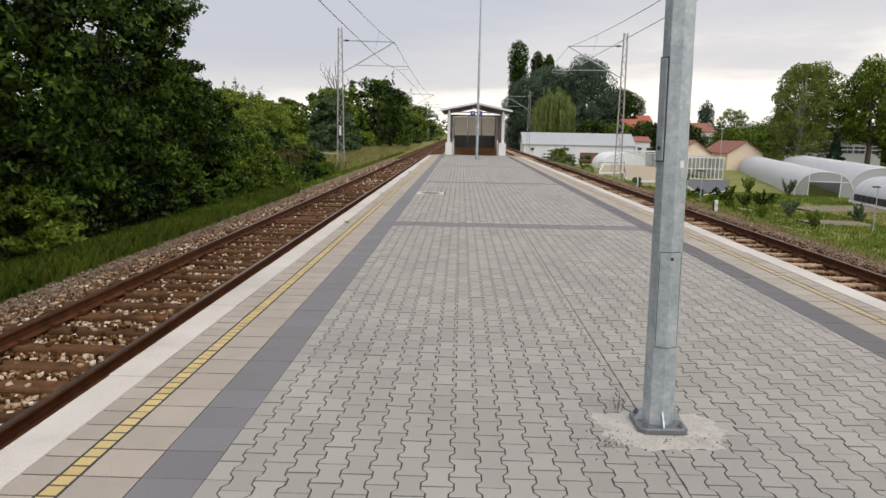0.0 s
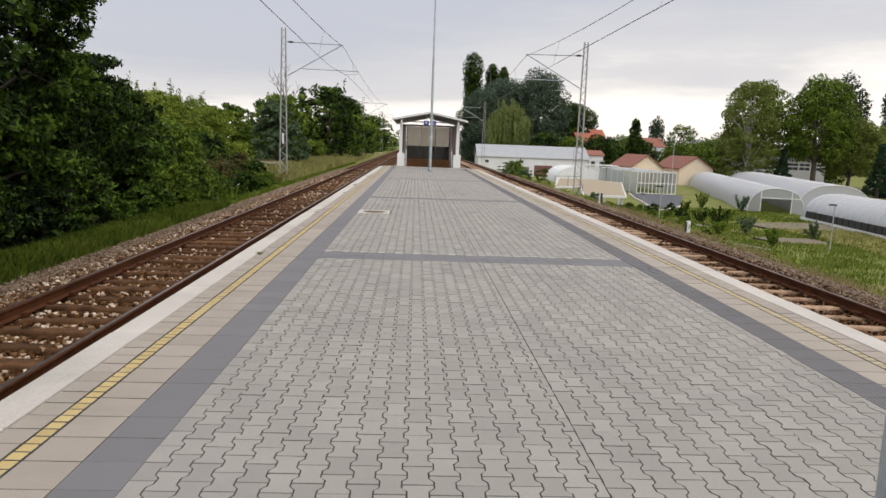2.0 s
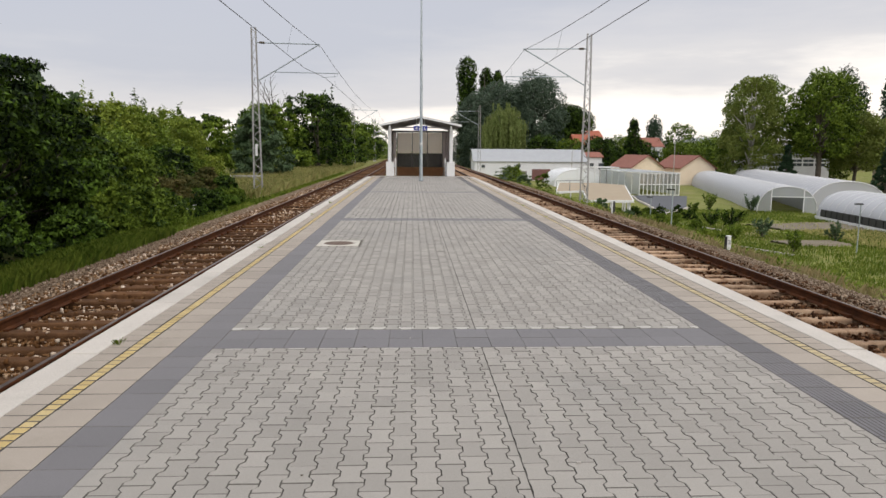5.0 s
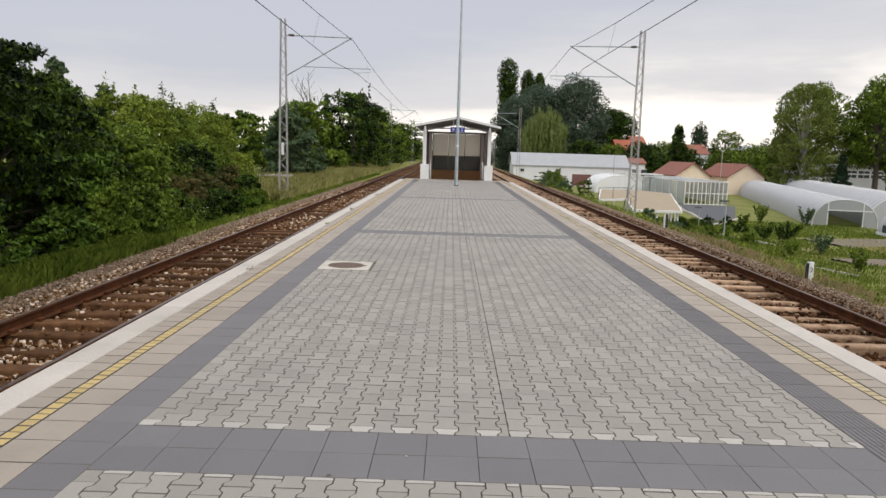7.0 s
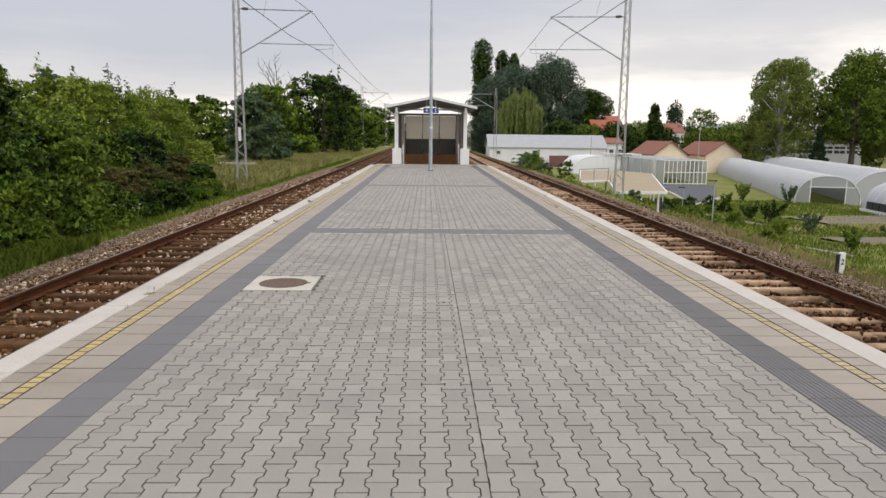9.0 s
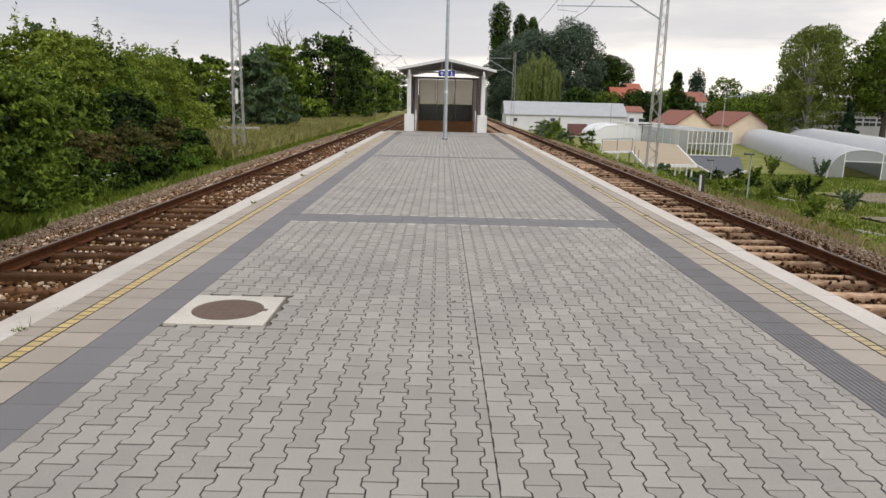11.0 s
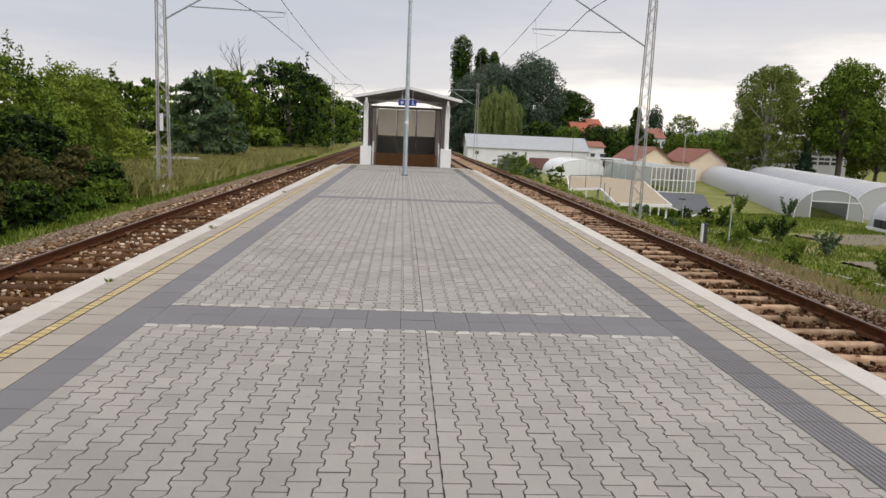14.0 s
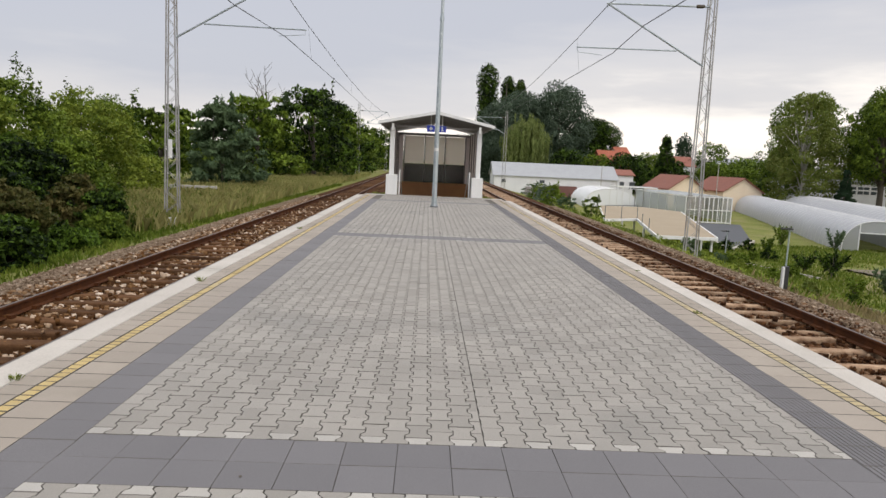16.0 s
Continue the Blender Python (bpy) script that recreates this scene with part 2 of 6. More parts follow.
SHOULDER = stones("shoulder_gravel", ((0.0, (0.12, 0.082, 0.054)), (0.5, (0.20, 0.145, 0.10)), (0.9, (0.275, 0.21, 0.155)), (1.0, (0.40, 0.33, 0.26))))
BED = surface("ballast_bed", (0.040, 0.016, 0.006), (0.095, 0.043, 0.018), 9.0, 1.0, 1.0, 28, bumpd=0.05, gloss=0.1)
GROUND = surface("grass_and_soil", (0.11, 0.14, 0.028), (0.22, 0.21, 0.075), 0.35, 1.0, 0.8, 9, c=(0.25, 0.20, 0.12), bumpd=0.08, gloss=0.1)
SOIL = surface("bare_soil", (0.13, 0.11, 0.075), (0.18, 0.15, 0.105), 0.8, 1.0, 0.8, 12, bumpd=0.05)
MEMBRANE = surface("black_ground_sheet", (0.055, 0.058, 0.066), (0.085, 0.088, 0.098), 0.6, 0.8, 0.3, 12)
WHITE = surface("white_paint", (0.62, 0.62, 0.62), (0.70, 0.70, 0.70), 3.0, 0.6, 0.1, 40)
SHEET = surface("grey_roof_sheet", (0.29, 0.30, 0.315), (0.36, 0.37, 0.385), 1.0, 0.55, 0.1, 20, metal=0.2)
RENDER_CREAM = surface("cream_render", (0.70, 0.57, 0.42), (0.78, 0.66, 0.51), 0.6, 0.9, 0.3, 20)
RENDER_WHITE = surface("white_render", (0.58, 0.585, 0.61), (0.68, 0.685, 0.71), 0.5, 0.9, 0.3, 20, c=(0.47, 0.46, 0.46))
ROOF_RED = surface("red_roof_tiles", (0.19, 0.07, 0.048), (0.26, 0.10, 0.07), 1.2, 0.85, 0.6, 9, bumpd=0.05)
ROOF_ORANGE = surface("orange_roof_tiles", (0.27, 0.075, 0.042), (0.36, 0.11, 0.06), 1.2, 0.85, 0.6, 9, bumpd=0.05)
BROWN = surface("brown_panel", (0.46, 0.23, 0.11), (0.56, 0.30, 0.15), 2.0, 0.75, 0.2, 30)
MAROON = surface("maroon_gate", (0.13, 0.055, 0.05), (0.17, 0.075, 0.065), 2.0, 0.7, 0.2, 30)
GREYWALL = surface("grey_panel", (0.20, 0.185, 0.18), (0.26, 0.245, 0.24), 2.0, 0.7, 0.1, 30)
TAN = surface("tan_roof_sheet", (0.275, 0.215, 0.142), (0.345, 0.28, 0.195), 0.5, 0.8, 0.2, 15, c=(0.30, 0.235, 0.155))
BLUE = surface("blue_sign", (0.012, 0.03, 0.30), (0.02, 0.045, 0.38), 4.0, 0.4, 0.0)
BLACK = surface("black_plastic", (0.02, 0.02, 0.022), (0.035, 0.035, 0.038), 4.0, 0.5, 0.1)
BARK = surface("bark", (0.065, 0.052, 0.04), (0.13, 0.11, 0.09), 4.0, 0.95, 1.0, 25, bumpd=0.03)
BARK_PALE = surface("pale_bark", (0.30, 0.28, 0.25), (0.42, 0.40, 0.36), 3.0, 0.9, 0.8, 20, bumpd=0.02)
WIRE = surface("wire", (0.05, 0.05, 0.055), (0.07, 0.07, 0.075), 3.0, 0.5, 0.0)
PANE = surface("window_glass", (0.05, 0.06, 0.07), (0.09, 0.10, 0.11), 0.5, 0.12, 0.0)
def frosted(name, tint, through_share, rough=0.5):
    """A sheet that passes a share of the light from behind, scattered."""
    m = bpy.data.materials.new(name)
    m.use_nodes = True
    nt = m.node_tree
    p = nt.nodes["Principled BSDF"]
    p.inputs["Base Color"].default_value = (*tint, 1)
    p.inputs["Roughness"].default_value = rough
    t = nt.nodes.new("ShaderNodeBsdfTranslucent")
    t.inputs["Color"].default_value = (*tint, 1)
    ms = nt.nodes.new("ShaderNodeMixShader")
    ms.inputs[0].default_value = through_share
    nt.links.new(p.outputs[0], ms.inputs[1])
    nt.links.new(t.outputs[0], ms.inputs[2])
    nt.links.new(ms.outputs[0], nt.nodes["Material Output"].inputs["Surface"])
    return m


FROST = frosted("frosted_panel", (0.93, 0.88, 0.82), 0.6)
FROST_WALL = frosted("frosted_side_panel", (0.74, 0.68, 0.67), 0.55)
SMOKED = glassy("smoked_panel", (0.045, 0.04, 0.04), 0.2, 0.12)
POLY = glassy("polythene", (0.47, 0.475, 0.505), 0.4, 0.20)
POLY_WHITE = glassy("white_polythene", (0.80, 0.81, 0.83), 0.35, 0.08)
POLY_CLEAR = glassy("thin_polythene", (0.60, 0.62, 0.63), 0.3, 0.55)
# low tones of these two are near-black: shade between sprays put into leaf colour
LEAF_DARK = foliage("dark_shaded_leaves", (0.002, 0.008, 0.001), (0.098, 0.170, 0.018), 0.10, shade_cut=0.36)
LEAF_MID = foliage("green_leaves", (0.007, 0.024, 0.002), (0.205, 0.285, 0.034), 0.22, shade_cut=0.16)
LEAF_BRIGHT = foliage("fresh_leaves", (0.045, 0.085, 0.008), (0.26, 0.31, 0.045))
LEAF_OLIVE = foliage("olive_leaves", (0.070, 0.105, 0.016), (0.20, 0.225, 0.055), 0.25)
# grey-green leaves, bluish with the aerial haze put into their colour
LEAF_SILVER_HAZED = foliage("silver_hazed_leaves", (0.040, 0.064, 0.042), (0.115, 0.155, 0.105))
LEAF_GREY = foliage("grey_green_leaves", (0.030, 0.058, 0.027), (0.13, 0.185, 0.09))
LEAF_WILLOW = foliage("willow_leaves", (0.11, 0.15, 0.04), (0.21, 0.245, 0.085))
LEAF_CONIFER = foliage("conifer_needles", (0.016, 0.036, 0.018), (0.035, 0.065, 0.03), 0.1)
LEAF_RED = foliage("reddish_shrub_leaves", (0.025, 0.042, 0.008), (0.13, 0.105, 0.036))
GRASS = foliage("grass_blades", (0.08, 0.145, 0.018), (0.29, 0.31, 0.075), 0.35, 0.8)
VERGE_GRASS = foliage("lush_grass_blades", (0.045, 0.092, 0.008), (0.20, 0.245, 0.038), 0.3, 0.8)
ROSY_GRASS = foliage("seeding_grass", (0.30, 0.25, 0.11), (0.56, 0.45, 0.26), 0.4, 0.9)
PALE_GRASS = foliage("pale_grass", (0.18, 0.22, 0.05), (0.46, 0.44, 0.18), 0.4, 0.9)
DRY_STEM = foliage("dry_stems", (0.06, 0.045, 0.03), (0.14, 0.11, 0.07), 0.1, 0.9)
STRAW = foliage("dry_grass", (0.30, 0.28, 0.10), (0.52, 0.47, 0.20), 0.4, 0.9)


# ---- builders ----
def link_mesh(name, verts, faces, material, parent=None, smooth=False):
    me = bpy.data.meshes.new(name)
    me.from_pydata([tuple(v) for v in verts], [], [tuple(f) for f in faces])
    me.materials.append(material)
    if smooth:
        me.polygons.foreach_set("use_smooth", [True] * len(me.polygons))
    me.update()
    ob = new(name, me)
    if parent:
        ob.parent = parent
    return ob


def part(name, bm, material, parent=None, label="", smooth=False):
    me = bpy.data.meshes.new(name)
    bmesh.ops.recalc_face_normals(bm, faces=bm.faces)
    bm.to_mesh(me)
    bm.free()
    me.materials.append(material)
    if smooth:
        me.polygons.foreach_set("use_smooth", [True] * len(me.polygons))
    ob = new(name, me)
    if parent:
        ob.parent = parent
    if label:
        ob["label"] = label
    return ob


def empty(name, m, label, category, group="", kind=""):
    ob = new(name)
    ob.empty_display_size = 0.2
    ob.matrix_world = m
    return tagged(ob, label, category, group, kind)


def add_box(bm, x0, x1, y0, y1, z0, z1, bevel=0.0, m=None):
    t = bmesh.new()
    bmesh.ops.create_cube(t, size=1)
    for v in t.verts:
        v.co = Vector(((x0 + x1) / 2 + v.co.x * (x1 - x0), (y0 + y1) / 2 + v.co.y * (y1 - y0), (z0 + z1) / 2 + v.co.z * (z1 - z0)))
    if bevel:
        bmesh.ops.bevel(t, geom=t.edges[:], offset=bevel, segments=2, affect="EDGES", profile=0.5)
    if m:
        bmesh.ops.transform(t, matrix=m, verts=t.verts)
    me = bpy.data.meshes.new("tmp")
    t.to_mesh(me)
    t.free()
    bm.from_mesh(me)
    bpy.data.meshes.remove(me)
    return bm


def box(x0, x1, y0, y1, z0, z1, bevel=0.0):
    return add_box(bmesh.new(), x0, x1, y0, y1, z0, z1, bevel)


def add_tube(bm, pts, radii, sides=8, cap=True):
    rings = []
    for i, p in enumerate(pts):
        p = Vector(p)
        d = (Vector(pts[min(i + 1, len(pts) - 1)]) - Vector(pts[max(i - 1, 0)])).normalized()
        u = d.orthogonal().normalized() if abs(d.z) < 0.99 else Vector((1, 0, 0))
        w = d.cross(u).normalized()
        u = w.cross(d).normalized()
        r = radii[i] if hasattr(radii, "__len__") else radii
        rings.append([bm.verts.new(p + r * (math.cos(a) * u + math.sin(a) * w)) for a in (2 * math.pi * (k + 0.5) / sides for k in range(sides))])
    for a, b in zip(rings, rings[1:]):
        for k in range(sides):
            bm.faces.new((a[k], a[(k + 1) % sides], b[(k + 1) % sides], b[k]))
    if cap:
        bm.faces.new(rings[0][::-1])
        bm.faces.new(rings[-1])
    return bm


def tube(pts, radii, sides=8):
    return add_tube(bmesh.new(), pts, radii, sides)


def profile_along_y(points, y0, y1, step=None):
    """A closed x-z outline drawn along y."""
    bm = bmesh.new()
    n = len(points)
    ys = [y0, y1] if not step else list(np.arange(y0, y1, step)) + [y1]
    rows = [[bm.verts.new((x, y, z)) for x, z in points] for y in ys]
    for a, b in zip(rows, rows[1:]):
        for k in range(n):
            bm.faces.new((a[k], a[(k + 1) % n], b[(k + 1) % n], b[k]))
    bm.faces.new(rows[0])
    bm.faces.new(rows[-1][::-1])
    return bm


def quads_mesh(name, verts, material, parent=None, per=4):
    """Mesh of loose polygons of per corners each, from an array (n, per, 3)."""
    verts = np.ascontiguousarray(verts, dtype=np.float32)
    n = len(verts)
    me = bpy.data.meshes.new(name)
    me.vertices.add(n * per)
    me.vertices.foreach_set("co", verts.reshape(-1))
    me.loops.add(n * per)
    me.loops.foreach_set("vertex_index", np.arange(n * per, dtype=np.int32))
    me.polygons.add(n)
    me.polygons.foreach_set("loop_start", np.arange(0, n * per, per, dtype=np.int32))
    me.materials.append(material)
    me.update(calc_edges=True)
    ob = new(name, me)
    if parent:
        ob.parent = parent
    return ob


def unit(v):
    return v / np.maximum(np.linalg.norm(v, axis=-1, keepdims=True), 1e-9)


def leaves(rng, centres, radii, n, size, hang=0.3, long=2.0, inner=0.62):
    """n leaf-shaped quads spread through ellipsoid clumps, most near their shells."""
    centres, radii = np.array(centres, float), np.array(radii, float)
    w = np.prod(radii, axis=1) ** (2 / 3)
    k = rng.choice(len(centres), n, p=w / w.sum())
    d = unit(rng.normal(size=(n, 3)))
    rr = inner + (1.12 - inner) * rng.random(n) ** 0.6
    c = centres[k] + d * radii[k] * rr[:, None]
    ax = unit(rng.normal(size=(n, 3)) + d * 0.7 + np.array([0, 0, -hang * 2]))
    nn = unit(rng.normal(size=(n, 3)) * 0.7 + d * 0.6 + np.array([0, 0, 1.1]))
    side = unit(np.cross(ax, nn))
    s = size * (0.6 + 0.8 * rng.random(n))[:, None]
    fold = np.cross(side, ax) * s * 0.12
    return np.stack([c - ax * s * long / 2, c + side * s * 0.5 - fold, c + ax * s * long / 2, c - side * s * 0.5 - fold], axis=1)


def limbs(rng, h, r, tips, name, material, parent, base=(0, 0, 0)):
    """Tapered trunk with limbs that reach towards the clumps."""
    bm = bmesh.new()
    b = Vector(base)
    lean = Vector((rng.normal() * 0.04, rng.normal() * 0.04, 1))
    add_tube(bm, [b + lean * (h * t) + Vector((rng.normal(), rng.normal(), 0)) * 0.03 * h * t * (1 - t) for t in (0, 0.08, 0.3, 0.55, 0.8, 1.0)],
             [r * 1.5, r * 1.1, r * 0.9, r * 0.65, r * 0.38, r * 0.1], 8)
    for tip in tips:
        tip = Vector(tip)
        t = min(0.85, max(0.15, (tip.z / h) * (0.45 + 0.3 * rng.random())))
        s = b + lean * (h * t)
        mid = s.lerp(tip, 0.5) + Vector((rng.normal(), rng.normal(), rng.normal() + 1)) * 0.05 * h
        add_tube(bm, [s, mid, tip], [r * 0.42 * (1 - t * 0.6), r * 0.22, r * 0.05], 6)
    return part(name, bm, material, parent, smooth=True)


def tree(name, x, y, z, h, w, n, leaf, mat, label, category="tree", low=0.2, clumps=26, seed=0, bark=BARK, shape="round", hang=0.3, long=2.0, group="", tier=1.0, twigs=0, shoots=0):
    """A tree or shrub: trunk with limbs, crown of leaf clumps with an uneven outline."""
    rng = np.random.default_rng(seed)
    top = empty(name, pose(x, y, z), label, category, group)
    cs, rs = [], []
    for i in range(clumps):
        t = (i + 0.5) / clumps
        zz = h * (low + (0.95 - low) * t)
        if shape == "round":
            spread = w * 0.5 * math.sqrt(max(0.05, 1 - ((t - 0.42) / 0.62) ** 2))
        elif shape == "column":
            spread = w * 0.5 * min(1, 7.0 * (1 - t) + 0.35, 0.45 + 3 * t)
        elif shape == "cone":
            spread = w * 0.5 * (1.02 - t)
        else:
            spread = w * 0.5 * math.sqrt(max(0.06, 1 - t * t * 0.9))
        a = i * 2.39996 + rng.random() * 0.8
        rad = spread * ((0.35 if tier == 1 else 0.6) + (0.65 if tier == 1 else 0.45) * math.sqrt(rng.random()))
        size = tier * w * (0.105 + 0.115 * rng.random()) * (1.0 if shape in ("round", "bush") else 0.75)
        if shape == "column":
            rad, size = spread * 0.5 * rng.random(), spread * (0.7 + 0.35 * rng.random())
        cs.append((math.cos(a) * max(0, rad - size * 0.5), math.sin(a) * max(0, rad - size * 0.5), zz))
        rs.append((size, size, size * (0.55 + 0.3 * rng.random()) * (1.7 if shape == "column" else 1)))
    limbs(rng, h * (0.9 if shape != "bush" else 0.6), 0.02 * h + 0.03, cs[::3], "trunk", bark, top)
    if twigs:
        # each clump breaks into flat sprays with gaps between them
        c0, r0 = np.array(cs), np.array(rs)
        k = np.repeat(np.arange(len(cs)), twigs)
        d = unit(rng.normal(size=(len(k), 3)) + unit(c0[k] - np.array([0, 0, h * 0.45])) * 0.7 + np.array([0, 0, 0.25]))
        f = r0[k, :1] * rng.uniform(0.22, 0.48, (len(k), 1))
        cs = list(c0[k] + d * r0[k] * rng.uniform(0.75, 1.15, (len(k), 1)))
        rs = list(np.concatenate([f * rng.uniform(0.8, 1.5, (len(k), 1)), f * rng.uniform(0.8, 1.5, (len(k), 1)), f * 0.5], axis=1))
        for j in rng.choice(len(c0), shoots):
            g = r0[j, 0] * rng.uniform(0.14, 0.22)
            cs.append(c0[j] + np.array([rng.normal() * g * 2, rng.normal() * g * 2, r0[j, 2] * rng.uniform(0.9, 1.5)]))
            rs.append(np.array([g, g, r0[j, 0] * rng.uniform(0.5, 0.9)]))
    q = leaves(rng, cs, rs, n, leaf, hang, long, 0.25 if twigs else 0.62)
    q[:, :, 2] = np.maximum(q[:, :, 2], 0.02)
    quads_mesh("crown", q, mat, top)
    return top


# ---- ground ----
GX = (-2500, -400, -120, -60, -30, -20, -14, -12, -10.5, -9.2, -8.0, -7.3, -7.0, 7.0, 7.3, 8.2, 9.5, 11, 13, 15, 18, 22, 26, 32, 45, 70, 120, 400, 2500)
GZ = (-2.5, -2.5, -2.5, -2.5, -2.5, -2.5, -2.2, -1.8, -1.4, -1.0, -0.72, -0.74, -0.84, -0.84, -0.90, -1.25, -1.62, -2.05, -2.65, -3.25, -4.1, -4.9, -5.2, -5.3, -5.3, -5.3, -5.3, -5.3, -5.3)


def ground_z(x, y=0.0):
    z = float(np.interp(x, GX, GZ))
    if x < -8:
        k = min(1.0, max(0.0, (y - 30) / 8))
        z += (max(z, -0.78) - z) * k * k * (3 - 2 * k) * min(1.0, max(0.0, (40 + x) / 15))
    amp = 0.0 if -7.6 < x < 7.6 else min(1.0, (abs(x) - 7.6) / 3)
    return z + 0.07 * amp * noise.noise((x * 0.35, y * 0.35, 0.0)) + 0.12 * amp * noise.noise((x * 0.08, y * 0.08, 3.0))


def make_ground():
    xs = sorted(set(list(GX) + list(np.arange(-30, 46, 1.0))))
    ys = [-900, -300, -120, -60, -30, -20] + list(np.arange(-12, 130, 2.0)) + [140, 160, 190, 230, 300, 450, 800, 1600, 3000]
    verts = [(x, y, ground_z(x, y)) for y in ys for x in xs]
    n = len(xs)
    faces = [(j * n + i, j * n + i + 1, (j + 1) * n + i + 1, (j + 1) * n + i) for j in range(len(ys) - 1) for i in range(n - 1)]
    ob = link_mesh("ground", verts, faces, GROUND, smooth=True)
    tagged(ob, "rough grass and bare earth falling away from the tracks", "ground", kind="structure")


make_ground()

# ---- platform ----
Y0, Y1 = -14.0, 49.3
XI, XS, XSL, XY, XO, XE = 2.345, 2.665, 2.975, 3.085, 3.28, 3.55      # strip, slab, yellow line, outer slab, coping edges from the middle
BANDS = (-2.5, 8.77, 20.0, 31.6, 44.9)                                # far edges of the dark cross bands
BAND_D = 0.63
SEAM = 0.06
platform = part("platform", profile_along_y([(-XO, -0.016), (-XE + 0.06, -0.19), (-XE + 0.06, -0.95), (XE - 0.06, -0.95), (XE - 0.06, -0.22), (XO, -0.016)], Y0, Y1), JOINT)
tagged(platform, "long island platform of concrete with dark sanded joints", "platform", kind="structure")
wall = part("platform_wall", box(-XE + 0.05, XE - 0.05, Y0 + 0.01, Y1 + 0.02, -0.94, -0.23), CONCRETE)
tagged(wall, "weathered concrete side wall of the platform", "wall", kind="structure")

TRACK_X = 5.22
RAIL_Z = -0.49


def track(cx, wood, stone, label, seed):
    rng = np.random.default_rng(seed)
    top = empty("railway_track", pose(cx, 0, 0), label, "railway track", kind="structure")
    z = RAIL_Z
    prof = [(-0.070, z - 0.159), (0.070, z - 0.159), (0.070, z - 0.148), (0.016, z - 0.125), (0.012, z - 0.045), (0.036, z - 0.032), (0.036, z - 0.008), (0.028, z),
            (-0.028, z), (-0.036, z - 0.008), (-0.036, z - 0.032), (-0.012, z - 0.045), (-0.016, z - 0.125), (-0.070, z - 0.148)]
    for s in (-1, 1):
        r = part("rail", profile_along_y([(x + s * 0.753, zz) for x, zz in prof], -20, 420), RAIL, top)
        part("rail_head", profile_along_y([(s * 0.753 - 0.024, z - 0.004), (s * 0.753 + 0.024, z - 0.004), (s * 0.753 + 0.024, z + 0.002), (s * 0.753 - 0.024, z + 0.002)], -20, 420), RAILTOP, r, "worn brown running surface")
    sw = 0.115 if cx < 0 else 0.085
    me = None
    far = []
    y = -12.0
    k = 0
    while y < 300:
        dx, dy, turn = rng.normal() * 0.025, rng.normal() * 0.03, rng.normal() * 0.9
        if k < 220:
            if me is None:
                s = part("sleeper", box(-1.25, 1.25, -sw, sw, z - 0.33, z - 0.165, 0.03), wood, top)
                me = s.data
            else:
                s = new("sleeper", me)
                s.parent = top
            s.matrix_local = pose(dx, y + dy, rng.normal() * 0.012, rng.normal() * 2.0, rng.normal() * 0.5, turn * 1.6)
            k += 1
        else:
            far.append(y)
        y += 0.61
    bm = bmesh.new()
    for y in far:
        bmesh.ops.create_cube(bm, size=1, matrix=Matrix.Translation((0, y, z - 0.25)) @ Matrix.Diagonal((2.5, 0.24, 0.16, 1)))
    s = part("far_sleepers", bm, wood, top)
    s["kind"] = "stuff"
    bm = bmesh.new()
    for i in range(110):
        y = -12.0 + i * 0.61
        for s in (-1, 1):
            for t in (-1, 1):
                bmesh.ops.create_cube(bm, size=1, matrix=Matrix.Translation((s * 0.753 + t * 0.095, y, z - 0.135)) @ Matrix.Diagonal((0.07, 0.11, 0.05, 1)))
    s = part("rail_fastenings", bm, RAIL, top)
    s["kind"] = "stuff"
    # bed of the ballast
    side = 1 if cx > 0 else -1
    pr = [(-1.9, -1.2), (1.9, -1.2), (2.75, -1.18), (2.1, -0.76), (1.5, z - 0.235), (0.95, z - 0.285), (0, z - 0.285), (-0.95, z - 0.285), (-1.5, z - 0.235), (-1.9, -0.74)]
    if side < 0:
        pr = [(-x, zz) for x, zz in pr[::-1]]
        pr = [(-2.45, -0.76) if zz == -1.18 else (x, zz) for x, zz in pr]
    bed = part("ballast_bed", profile_along_y([(x + cx, zz) for x, zz in pr], -20, 420, 4.0), BED)
    tagged(bed, "rust-stained gravel bed under the track", "ballast", kind="structure")
    # loose stones
    n = 110000
    ys = -5 + 62 * rng.random(n) ** 1.35
    edge = rng.random(n) < 0.42
    xs = np.where(edge, side * (1.3 + (0.95 if cx < 0 else 0.85) * rng.random(n) ** 0.8), rng.uniform(-1.7, 1.7, n))
    off = (ys + 12.0 + 0.305) % 0.61 - 0.305
    keep = (np.abs(off) > (0.13 if cx < 0 else 0.125)) | (np.abs(xs) > 1.26) | (rng.random(n) < (0.10 if cx < 0 else 0.03))
    xs, ys, edge = xs[keep], ys[keep], edge[keep]
    n = len(xs)
    zs = np.where(np.abs(xs) < 1.5, z - 0.255, z - 0.235 - (np.abs(xs) - 1.5) * 0.02) + rng.random(n) * 0.05 + (0.008 if cx > 0 else 0.0) * (np.abs(xs) < 1.2) + np.where(np.abs((ys + 12.0 + 0.305) % 0.61 - 0.305) < 0.12, 0.07, 0.0) * (np.abs(xs) < 1.26)
    c = np.stack([xs + cx, ys, zs], axis=1)
    corners = np.array([[a, b, d] for a in (-1, 1) for b in (-1, 1) for d in (-1, 1)], float)
    size = rng.uniform(0.010, 0.027, (n, 1, 3)) * ((1 + 0.5 * (ys > 25)) * np.where(edge, 0.66, 1.0))[:, None, None]
    v = corners[None] * size + rng.normal(size=(n, 8, 3)) * 0.006
    a = rng.random(n) * 6.283
    ca, sa = np.cos(a)[:, None], np.sin(a)[:, None]
